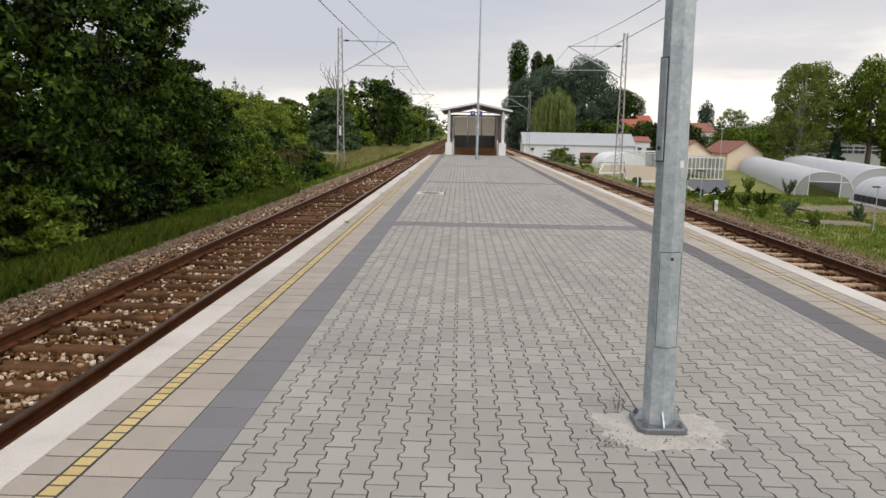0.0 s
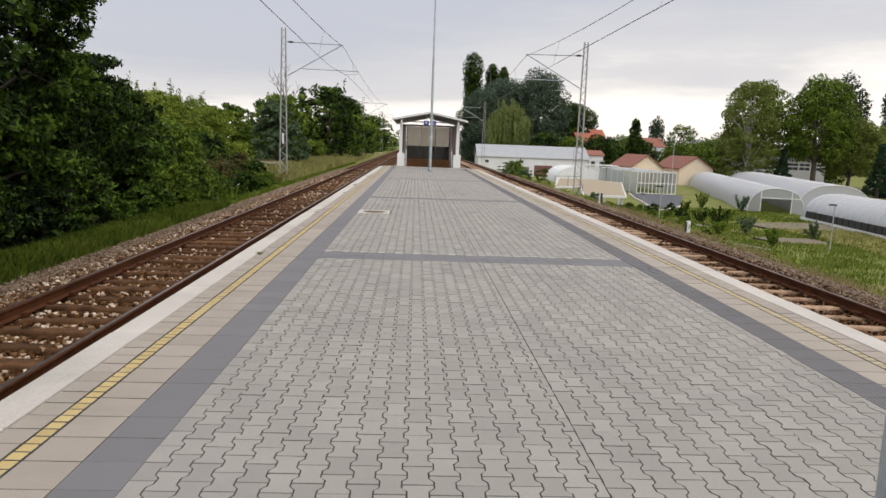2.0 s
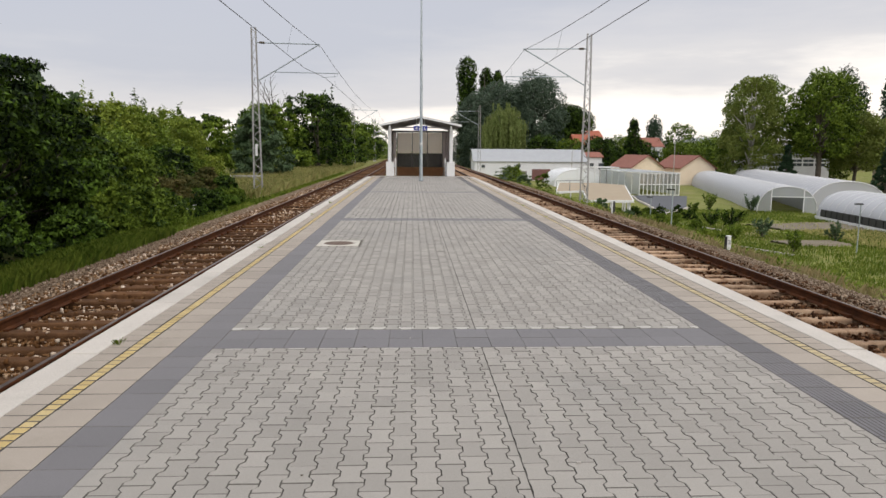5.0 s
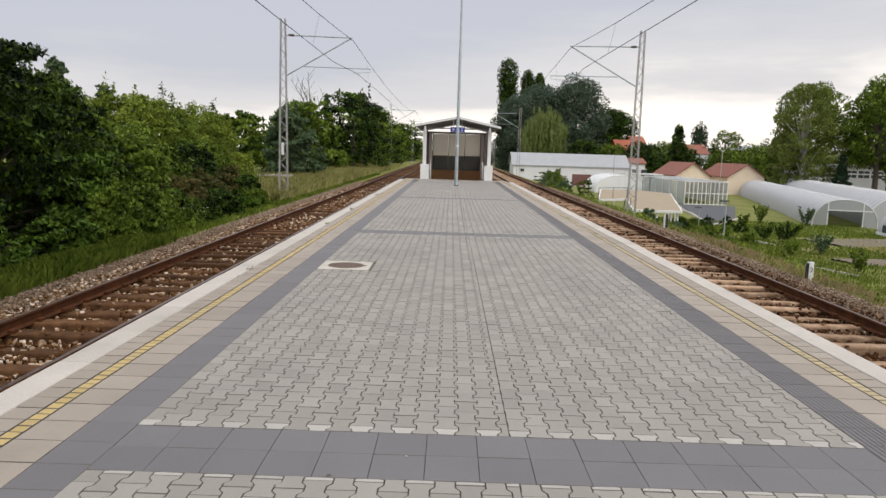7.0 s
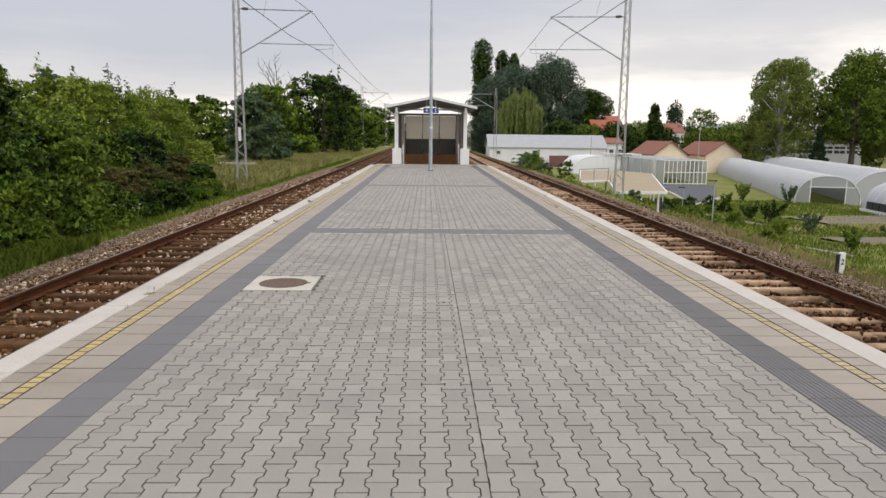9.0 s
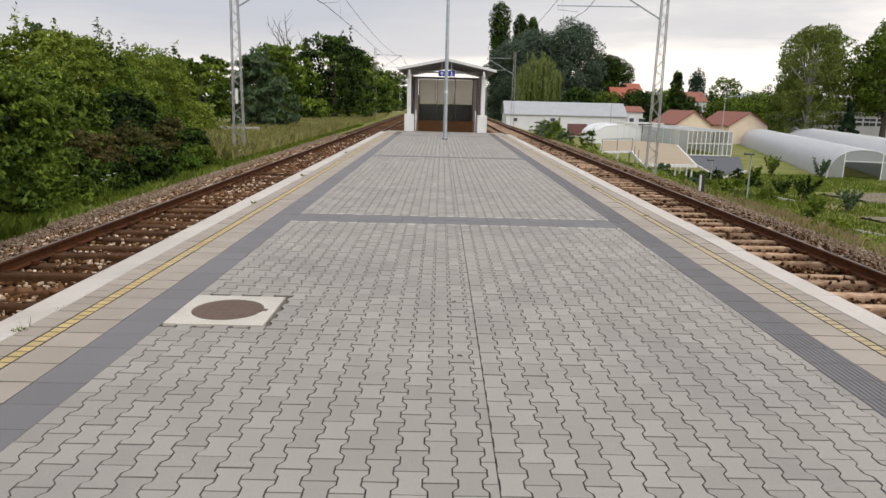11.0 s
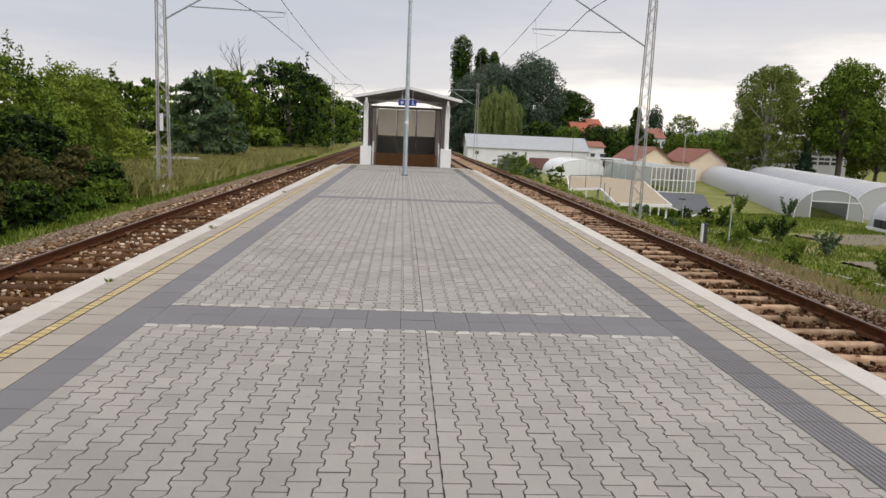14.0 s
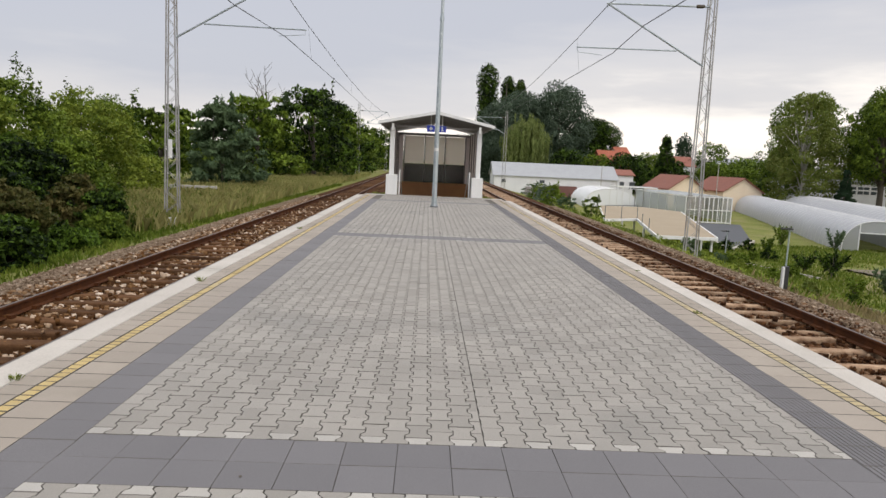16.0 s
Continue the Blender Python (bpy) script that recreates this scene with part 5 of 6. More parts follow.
def willow(x, y, z, h, w, seed):
    rng = np.random.default_rng(seed)
    top = empty("weeping_willow", pose(x, y, z), "yellow-green weeping willow with hanging strands", "tree")
    tips = [(math.cos(a) * w * 0.3, math.sin(a) * w * 0.3, h * 0.85) for a in np.arange(0, 6.2, 0.8)]
    limbs(rng, h * 0.85, 0.4, tips, "trunk", BARK, top)
    # curtains of strands that hang from some thirty branch heads, with gaps between them
    n, per = 620, 22
    heads = 34
    ha = np.arange(heads) * 2.4
    hr = w * 0.47 * np.sqrt((np.arange(heads) + 0.5) / heads) * rng.uniform(0.85, 1.1, heads)
    hz = h * (1.02 - 0.42 * (hr / (w * 0.5)) ** 2) * rng.uniform(0.88, 1.04, heads)
    k = rng.integers(0, heads, n)
    px, py = np.cos(ha[k]) * hr[k] + rng.normal(size=n) * w * 0.035, np.sin(ha[k]) * hr[k] + rng.normal(size=n) * w * 0.035
    a, r = np.arctan2(py, px), np.hypot(px, py)
    ztop = hz[k] - np.abs(rng.normal(size=n)) * h * 0.05
    ln = (ztop - h * 0.06) * np.clip(rng.uniform(0.35, 1.0, n) * rng.uniform(0.6, 1.1, heads)[k], 0.2, 1.0)
    t = np.linspace(0, 1, per)
    c = np.stack([(np.cos(a) * r)[:, None] + 0 * t + rng.normal(size=(n, per)) * 0.12, (np.sin(a) * r)[:, None] + 0 * t + rng.normal(size=(n, per)) * 0.12, ztop[:, None] - ln[:, None] * t], axis=2).reshape(-1, 3)
    ax = unit(np.array([0, 0, -1.0]) + rng.normal(size=c.shape) * 0.25)
    sd = unit(np.cross(ax, rng.normal(size=c.shape)))
    s = 0.34
    quads_mesh("crown", np.stack([c - ax * s * 1.4, c + sd * s * 0.4, c + ax * s * 1.4, c - sd * s * 0.4], axis=1), LEAF_WILLOW, top)


willow(*out(21.0, 165), GB, 16 * S, 11.5 * S, 8)
far_tree("conifer", 46.5, 150, 12.5, 7.5, 4200, 0.36, LEAF_DARK, "dark spreading tree among the houses", "tree", 0.03, 34, 150, shape="cone")
far_tree("cypress", 68.5, 200, 14.8, 5.0, 2600, 0.42, LEAF_CONIFER, "dark column-shaped cypress behind the houses", "tree", 0.02, 26, 151, shape="column")
for i, (x, y, h, w) in enumerate(((71.5, 188, 12.8, 9), (41, 158, 8.5, 9), (35.5, 160, 8.0, 8), (51, 158, 7.5, 8), (57, 152, 7.2, 8), (29, 160, 9.0, 8), (66, 160, 7.0, 8), (74, 158, 8.0, 9), (80, 168, 9, 10), (61, 185, 8.5, 9), (91, 185, 10, 11), (46, 172, 8.0, 10), (54, 174, 8.4, 11), (64, 176, 8.0, 11), (72, 172, 8.6, 11), (80, 182, 9.0, 12), (86, 172, 8.6, 11), (48, 190, 9.5, 12), (58, 194, 9.5, 12))):
    far_tree("tree", x, y, h, w, 3200, 0.38, LEAF_DARK if i % 2 else LEAF_MID, "leafy green tree among the houses", "tree", 0.03, 30, 160 + i, group="garden trees")
far_tree("birch", 51.5, 108, 17, 9.0, 11000, 0.26, LEAF_OLIVE, "tall birch with a light airy crown", "tree", 0.08, 40, 180, bark=BARK_PALE, group="tall trees")
far_tree("tree", 60.5, 105, 17.5, 10.5, 13000, 0.28, LEAF_MID, "tall broad tree before the school building", "tree", 0.30, 44, 181, group="tall trees")
far_tree("tree", 62.5, 129, 19.0, 13.5, 15000, 0.28, LEAF_MID, "tall leafy tree behind the school building", "tree", 0.10, 46, 185, group="tall trees")
far_tree("tree", 72.0, 124, 15.5, 11.0, 12000, 0.28, LEAF_MID, "tall leafy tree behind the school building", "tree", 0.08, 44, 186, group="tall trees")
far_tree("tree", 52.5, 116, 9.5, 5.5, 5000, 0.28, LEAF_MID, "leafy tree beside the houses", "tree", 0.05, 34, 182, group="tall trees")
far_tree("tree", 68.0, 108, 11.5, 9.5, 9000, 0.3, LEAF_OLIVE, "broad light green tree", "tree", 0.28, 40, 183, group="tall trees")
far_tree("tree", 80.0, 116, 11.0, 11, 9000, 0.32, LEAF_OLIVE, "broad light green tree", "tree", 0.34, 40, 184, group="tall trees")
for i, (x, y, h, w) in enumerate(((62, 92, 7.5, 4.2), (66, 94, 5.2, 5.5), (55, 104, 6.5, 3.6), (71, 86, 5.5, 4.5), (76, 84, 4.2, 6))):
    far_tree("conifer", x, y, h, w, 3000, 0.26, LEAF_CONIFER, "dark conifer in the school garden", "tree", 0.02, 26, 190 + i, shape="cone" if i != 1 else "bush", group="conifers")
for i in range(3, 10):
    x = 104 + i * 6.2
    far_tree("poplar", x, 205 + 3 * (i % 3), 29 + 3 * math.sin(i * 2.1), 6.0, 2600, 0.55, LEAF_CONIFER, "tall dark poplar in a distant row", "tree", 0.03, 30, 210 + i, shape="column", group="poplar row")

# shrubs and saplings on the slope and in the garden
def upright_sapling(x, y, h, w, mat, label, seed, group="garden saplings"):
    """A young tree of a few steep branches, each set with long leaves."""
    rng = np.random.default_rng(seed)
    top = empty("sapling", pose(x, y, ground_z(x, y) - 0.05), label, "shrub", group)
    quads = []
    for k in range(9):
        a, f = k * 2.4 + rng.random(), 0.25 + 0.75 * rng.random()
        p0 = Vector((0, 0, h * (0.05 + 0.3 * rng.random())))
        p1 = Vector((math.cos(a) * w * 0.5 * f, math.sin(a) * w * 0.5 * f, h * (1.0 - 0.55 * f * rng.random())))
        mid = p0.lerp(p1, 0.5) + Vector((math.cos(a), math.sin(a), -0.4)) * 0.08 * w
        part("branch", tube([p0, mid, p1], [0.022, 0.014, 0.005], 5), BARK, top)
        t = rng.random(60) ** 0.7
        c = np.outer((1 - t) ** 2, p0) + np.outer(2 * t * (1 - t), mid) + np.outer(t ** 2, p1)
        ax = unit(rng.normal(size=(60, 3)) + np.array([math.cos(a), math.sin(a), 0.7]) * 0.8)
        sd = unit(np.cross(ax, rng.normal(size=(60, 3))))
        s = 0.09 * (0.6 + 0.7 * rng.random(60))[:, None] * (0.6 + h * 0.3)
        quads.append(np.stack([c, c + ax * s * 1.3 + sd * s * 0.5, c + ax * s * 2.8, c + ax * s * 1.3 - sd * s * 0.5], axis=1))
    part("trunk", tube([(0, 0, 0), (0.03, 0, h * 0.4), (0, 0.02, h * 0.8)], [0.035, 0.025, 0.008], 6), BARK, top)
    quads_mesh("crown", np.concatenate(quads), mat, top)


for i, (x, y, h, w, m) in enumerate(((28.1, 62.8, 2.1, 2.4, LEAF_DARK), (27.3, 65.0, 1.6, 1.9, LEAF_DARK), (39.2, 81.0, 2.2, 1.6, LEAF_GREY), (35.3, 83.7, 2.2, 1.8, LEAF_MID), (24.7, 54.7, 1.2, 1.4, LEAF_MID),
                                     (28.1, 57.0, 1.7, 1.7, LEAF_GREY), (30.5, 76.8, 1.6, 1.5, LEAF_MID), (33.0, 55.0, 1.6, 1.4, LEAF_GREY), (26.0, 48.5, 1.6, 1.6, LEAF_MID), (31.5, 68.0, 1.4, 1.2, LEAF_MID))):
    upright_sapling(x, y, h, w, m, "young fruit tree with steep leafy branches in the garden", 240 + i)
for i, (x, y, h, w, m) in enumerate(((29.2, 77.8, 1.6, 2.2, LEAF_DARK), (26.9, 77.2, 1.5, 2.0, LEAF_DARK), (25.4, 77.0, 1.3, 1.8, LEAF_MID), (23.3, 75.2, 1.5, 2.0, LEAF_MID), (28.1, 71.7, 1.5, 2.0, LEAF_DARK), (26.2, 70.5, 1.2, 1.6, LEAF_MID),
                                     (24.3, 61.1, 1.5, 1.9, LEAF_MID), (22.2, 64.0, 1.6, 2.0, LEAF_MID), (21.0, 67.5, 1.7, 2.0, LEAF_DARK), (19.3, 59.5, 1.5, 1.7, LEAF_MID), (17.9, 55.0, 1.4, 1.6, LEAF_BRIGHT), (20.4, 56.0, 1.3, 1.5, LEAF_MID),
                                     (15.6, 52.8, 1.2, 1.5, LEAF_GREY), (14.0, 50.5, 1.1, 1.4, LEAF_BRIGHT), (12.3, 48.5, 1.0, 1.2, LEAF_GREY), (21.5, 50.0, 1.2, 1.5, LEAF_MID), (18.2, 45.5, 1.0, 1.3, LEAF_BRIGHT), (13.2, 40.5, 0.8, 1.0, LEAF_OLIVE),
                                     (11.2, 36.0, 0.7, 0.9, LEAF_OLIVE), (12.0, 30.5, 0.7, 0.9, LEAF_BRIGHT), (10.8, 62, 1.6, 2.0, LEAF_MID), (9.8, 66, 1.2, 1.8, LEAF_GREY), (9.6, 70, 1.8, 2.2, LEAF_MID), (10.4, 74, 1.5, 2.2, LEAF_MID), (10.4, 78, 1.6, 2.4, LEAF_SILVER_HAZED), (11.5, 88, 1.8, 3.0, LEAF_MID), (12.5, 98, 2.0, 3.0, LEAF_GREY))):
    h, w = (h * 0.62, w * 0.72) if x > 13 else (h, w)
    tree("shrub", x, y, ground_z(x, y) - 0.05, h, w, 1800, 0.075, m, "leafy shrub growing in the rough grass of the slope", "shrub", 0.03, 16, 260 + i, shape="bush", group="slope shrubs", long=2.4, twigs=5, shoots=6)


def edging(points):
    """A row of pale boards set on edge along a garden path."""
    top = empty("garden_edging", pose(0, 0, 0), "pale weathered edging boards along the garden path", "edging", "garden edgings")
    for (xa, ya), (xb, yb) in zip(points, points[1:]):
        n = 3
        for k in range(n):
            p, q = Vector((xa, ya)).lerp(Vector((xb, yb)), k / n), Vector((xa, ya)).lerp(Vector((xb, yb)), (k + 0.96) / n)
            za, zb = ground_z(*p), ground_z(*q)
            d = Vector((q.x - p.x, q.y - p.y, zb - za))
            m = Matrix.Translation((p.x, p.y, za)) @ d.to_track_quat("X", "Z").to_matrix().to_4x4()
            part("board", add_box(bmesh.new(), 0, d.length, -0.05, 0.05, -0.15, 0.16, 0.01, m), COPING, top)


edging([(12.6, 44.0), (14.6, 39.5), (17.2, 35.5)])
edging([(19.8, 55.5), (22.3, 50.5), (25.0, 46.5)])
edging([(24.0, 68.0), (27.0, 62.0)])


def far_woods():
    rng = np.random.default_rng(77)
    cs, rs = [], []
    for i in range(420):
        a = rng.uniform(-1.25, 1.25)
        d = rng.uniform(330, 520)
        x, y = math.sin(a) * d, math.cos(a) * d
        if abs(x) < 10:
            continue
        h = rng.uniform(6, 11) * (1.3 if x < 0 else 0.9)
        cs.append((x, y, -4.5 + h * 0.45))
        rs.append((rng.uniform(5, 9), rng.uniform(4, 7), h * 0.55))
    ob = quads_mesh("far_woods", leaves(rng, cs, rs, 60000, 0.9, inner=0.75), LEAF_DARK)
    tagged(ob, "distant dark green belt of trees on the horizon", "woods", kind="stuff")


far_woods()


# ---- grass ----
BARE = ((31.5, 45.0, 62.5, 70.0), (27.0, 33.0, 52.0, 55.0))      # dug ground in the garden: x from, to, y from, to


def grass(name, rng, n, xr, yr, h, mat, label, power=1.0, lean=0.35, wide=0.012):
    x = rng.uniform(*xr, n)
    y = yr[0] + (yr[1] - yr[0]) * rng.random(n) ** power
    keep = np.array([noise.noise((a * 0.4, b * 0.4, 9.0)) for a, b in zip(x, y)]) > rng.uniform(-0.75, 0.5, n)
    for xa, xb, ya, yb in BARE:
        keep &= ~((x > xa) & (x < xb) & (y > ya) & (y < yb) & (rng.random(n) < 0.93))
    x, y = x[keep], y[keep]
    n = len(x)
    z = np.array([ground_z(a, b) for a, b in zip(x, y)]) - 0.02
    hh = h * (0.45 + 0.75 * rng.random(n))
    a = rng.random(n) * 6.283
    d = np.stack([np.cos(a), np.sin(a), 0 * a], axis=1)
    s = np.stack([-np.sin(a), np.cos(a), 0 * a], axis=1) * (wide * (1 + y / 30))[:, None]
    b = np.stack([x, y, z], axis=1)
    mid = b + d * (hh * lean * 0.3)[:, None] + np.array([0, 0, 1.0]) * (hh * 0.6)[:, None]
    tip = b + d * (hh * lean * (0.6 + rng.random(n)))[:, None] + np.array([0, 0, 1.0]) * hh[:, None]
    ob = quads_mesh(name, np.stack([b - s, b + s, mid + s * 0.8, tip, mid - s * 0.8], axis=1), mat, None, 5)
    tagged(ob, label, "grass", kind="stuff")


rg = np.random.default_rng(31)
grass("verge_grass", rg, 130000, (-11.5, -7.35), (-4, 22), 0.30, VERGE_GRASS, "green grass on the verge beside the track", 1.2, wide=0.008)
grass("verge_grass", rg, 45000, (-11.5, -7.5), (22, 75), 0.17, VERGE_GRASS, "low green grass on the verge beside the track", 1.0, wide=0.008)
grass("verge_grass", rg, 40000, (-14.5, -8.0), (36, 95), 0.62, STRAW, "tall dry grass on the verge beside the track", 1.0, wide=0.008)
grass("verge_grass", rg, 30000, (-14.5, -8.2), (36, 95), 0.55, GRASS, "tall green grass on the verge beside the track", 1.0, wide=0.009)
grass("slope_grass", rg, 120000, (7.7, 19.0), (2, 70), 0.24, GRASS, "rough green grass on the slope below the track", 1.1, wide=0.007)
grass("slope_dry_grass", rg, 45000, (7.5, 15.0), (2, 50), 0.34, PALE_GRASS, "tall straw-coloured grass on the slope", 1.0, lean=0.22, wide=0.005)
grass("seeding_grass", rg, 20000, (8.0, 14.5), (4, 34), 0.50, ROSY_GRASS, "tall seeding grass with a rosy bloom on the slope", 0.9, lean=0.25, wide=0.0035)
grass("meadow_grass", rg, 60000, (17.0, 46.0), (22, 84), 0.22, GRASS, "short meadow grass beside the tunnels", 1.0, wide=0.014)
grass("meadow_grass", rg, 30000, (17.0, 42.0), (22, 84), 0.30, VERGE_GRASS, "lush green patches in the meadow", 1.0, wide=0.014)
grass("meadow_grass", rg, 22000, (34.0, 42.0), (36, 70), 0.30, STRAW, "yellowing grass along the vented tunnel", 1.0, wide=0.014)
grass("end_grass", rg, 2500, (2.4, 3.9), (49.6, 62), 0.35, GRASS, "green weeds beside the stairway shelter", 1.0)
grass("end_grass", rg, 2500, (-3.9, -2.4), (49.6, 62), 0.35, GRASS, "green weeds beside the stairway shelter", 1.0)
grass("far_verge_grass", rg, 34000, (-17, -8.0), (38, 110), 0.6, PALE_GRASS, "tall soft grass on the wide verge", 1.0, wide=0.018)


def slope_weeds():
    rng = np.random.default_rng(91)
    cs, rs = [], []
    for i in range(420):
        x = 8.2 + 10 * rng.random() ** 1.3
        y = 14 + 52 * rng.random()
        r = rng.uniform(0.12, 0.38)
        cs.append((x, y, ground_z(x, y) + r * 0.5))
        rs.append((r, r, r * rng.uniform(0.8, 1.5)))
    ob = quads_mesh("slope_weeds", leaves(rng, cs, rs, 26000, 0.055, long=2.4), LEAF_BRIGHT)
    tagged(ob, "low leafy weeds scattered over the slope", "weeds", kind="stuff")


slope_weeds()
grass("track_weeds", rg, 1500, (-8.4, -7.6), (0, 60), 0.14, GRASS, "small weeds in the ballast edge", 1.0)


# ---- manhole in the paving ----
MHX0, MHX1, MHY0, MHY1 = -2.345, -1.56, 14.72, 15.52
mh = empty("manhole", pose((MHX0 + MHX1) / 2, (MHY0 + MHY1) / 2, 0), "round rusty manhole lid set in a pale concrete slab", "manhole")


def manhole():
    hw, hd, r = (MHX1 - MHX0) / 2 - 0.01, (MHY1 - MHY0) / 2 - 0.01, 0.285
    n = 48
    bm = bmesh.new()
    ring, edge, low = [], [], []
    for k in range(n):
        a = 2 * math.pi * k / n
        c, s = math.cos(a), math.sin(a)
        f = 1 / max(abs(c), abs(s))
        edge.append(bm.verts.new((c * f * hw, s * f * hd, 0.006)))
        low.append(bm.verts.new((c * f * hw, s * f * hd, -0.03)))
        ring.append((bm.verts.new((c * r, s * r, 0.006)), bm.verts.new((c * r, s * r, -0.03))))
    for k in range(n):
        j = (k + 1) % n
        bm.faces.new((edge[k], edge[j], ring[j][0], ring[k][0]))
        bm.faces.new((low[k], low[j], edge[j], edge[k]))
        bm.faces.new((ring[k][0], ring[j][0], ring[j][1], ring[k][1]))
    part("slab", bm, SLAB_CONCRETE, mh, "pale rough concrete surround")
    lid = part("lid", tube([(0, 0, -0.03), (0, 0, 0.004)], 0.278, 40), RUST_LID, mh, "rusty brown iron lid")
    bm = bmesh.new()
    for k in range(7):
        for q in range(7):
            x, y = (k - 3) * 0.075, (q - 3) * 0.075
            if x * x + y * y < 0.062:
                add_box(bm, x - 0.02, x + 0.02, y - 0.008, y + 0.008, 0.004, 0.0055)
    part("studs", bm, RUST_LID, lid)["kind"] = "stuff"
    part("lifting_slot", box(0.255, 0.32, -0.03, 0.03, -0.02, 0.0085), RUST_LID, lid)


manhole()

# mortar patch round the mast's foot
def patch(x, y, rx, ry):
    rng = np.random.default_rng(4)
    bm = bmesh.new()
    mid = bm.verts.new((x, y, 0.005))
    rim, low = [], []
    n = 150
    wob = [sum(math.sin(q * 2 * math.pi * k / n + p) * w for q, p, w in ((3, 0.4, 0.05), (7, 2.0, 0.045), (13, 1.0, 0.035), (29, 0.3, 0.03))) for k in range(n)]
    for k in range(n):
        a = 2 * math.pi * k / n
        f = (abs(math.cos(a)) ** 4 + abs(math.sin(a)) ** 4) ** -0.25 * (0.92 + wob[k] + 0.05 * rng.random())
        rim.append(bm.verts.new((x + math.cos(a) * rx * f * 0.8, y + math.sin(a) * ry * f * 0.8, 0.0045)))
        low.append(bm.verts.new((x + math.cos(a) * rx * f, y + math.sin(a) * ry * f, 0.0012)))
    for k in range(n):
        j = (k + 1) % n
        bm.faces.new((mid, rim[k], rim[j]))
        bm.faces.new((rim[k], low[k], low[j], rim[j]))
    tagged(part("mortar_patch", bm, PALE_CONCRETE), "thin spilled mortar round the foot of the mast", "mortar")
    # crumbs of old mortar and dirt
    bm = bmesh.new()
    for k in range(150):
        px, py = (x + rng.normal() * rx * 0.55, y - abs(rng.normal()) * ry * 0.6) if k < 90 else (x - 0.33 + rng.normal() * 0.05, y - 0.2 + rng.normal() * 0.05)
        s = rng.uniform(0.002, 0.006)
        bmesh.ops.create_icosphere(bm, subdivisions=1, radius=s, matrix=Matrix.Translation((px, py, 0.004 + s * 0.4)))
    tagged(part("mortar_crumbs", bm, CRUMB), "small dirty mortar crumbs beside the mast", "crumbs", kind="stuff")


patch(0.13, -0.65, 0.38, 0.27)


# ---- small weeds and litter on the platform ----
def weed(x, y, h, n, mat, label, seed):
    rng = np.random.default_rng(seed)
    top = empty("weed", pose(x, y, 0), label, "plant", "platform weeds")
    a = rng.random(n) * 6.283
    d = np.stack([np.cos(a), np.sin(a), 0 * a], axis=1)
    s = np.stack([-np.sin(a), np.cos(a), 0 * a], axis=1) * (0.0025 if n > 10 else 0.0011)
    b = d * 0.05 * rng.random(n)[:, None]
    hh = h * (0.5 + 0.6 * rng.random(n))
    tip = b + d * (hh * (0.8 if n > 10 else 0.4))[:, None] + np.array([0, 0, 1]) * hh[:, None]
    midp = b + d * (hh * 0.25)[:, None] + np.array([0, 0, 1]) * (hh * 0.6)[:, None]
    quads_mesh("foliage", np.stack([b - s, b + s, midp + s * 1.2, tip, midp - s * 1.2], axis=1), mat, top, 5)


for i, (x, y, h) in enumerate(((-3.22, 8.3, 0.08), (-3.29, 20.9, 0.06), (-3.28, 25.0, 0.09), (3.02, 24.2, 0.05), (3.28, 27.5, 0.04), (-3.28, 14.5, 0.04), (3.03, 20.5, 0.04), (-3.28, 32.0, 0.08))):
    weed(x, y, h * 0.7, 24, LEAF_BRIGHT, "small green weed growing from a joint", 300 + i)
for i, (x, y, h) in enumerate(((-0.06, -0.36, 0.15), (-0.05, -0.30, 0.10), (-0.18, -0.92, 0.03), (-3.27, 13.9, 0.06), (-3.27, 14.6, 0.08), (-3.27, 15.0, 0.05))):
    weed(x, y, h, 6, DRY_STEM, "dry brown weed growing from a joint", 320 + i)
rng = np.random.default_rng(8)
for k in range(60):
    x, y, s = rng.uniform(-2.2, 2.2), rng.uniform(-1.5, 30), rng.uniform(0.006, 0.014)
    if k > 30:
        x, y, s = 0.19 + rng.normal() * 0.3, -0.6 + rng.normal() * 0.28, rng.uniform(0.003, 0.008)
    bm = bmesh.new()
    bmesh.ops.create_icosphere(bm, subdivisions=1, radius=s)
    for v in bm.verts:
        v.co = Vector((v.co.x * (1 + rng.random()), v.co.y, v.co.z * 0.4)) + Vector(rng.normal(size=3)) * s * 0.15
    p = part("pebble", bm, PALE_CONCRETE if k % 3 else BARK)
    p.location = (x, y, 0.004 + s * 0.3)
    tagged(p, "small loose stone lying on the paving" if k % 3 else "small dark crumb lying on the paving", "pebble", "pebbles")


# ---- paving ----
PW, PL = 0.139, 0.20


def paver_outline(g=0.0025):
    wide, slim = 0.0825 - g, 0.0565 - g
    half = [(wide, -PL / 2 + g), (wide, -0.066), (slim, -0.036), (slim, 0.036), (wide, 0.066), (wide, PL / 2 - g)]
    return half + [(-x, y) for x, y in half[::-1]]


OUT = np.array(paver_outline())


def bay_pieces():
    """Places and clip limits of all pavers: rows of (x, y, xmin, xmax, ymin, ymax)."""
    res = []
    stops = [Y0] + [v for b in BANDS for v in (b - BAND_D, b)] + [Y1]
    for a, b in zip(stops[::2], stops[1::2]):
        for x0, x1, start in ((-XI, SEAM - 0.0012, -XI + 0.05), (SEAM + 0.0012, XI, SEAM + 0.06)):
            c = 0
            x = start
            while x - 0.083 < x1:
                y = a + (0.1 if c % 2 else 0.0)
                while y - 0.1 < b:
                    res.append((x, y, x0, x1, a + 0.002, b - 0.002))
                    y += PL
                x += PW
                c += 1
    return res


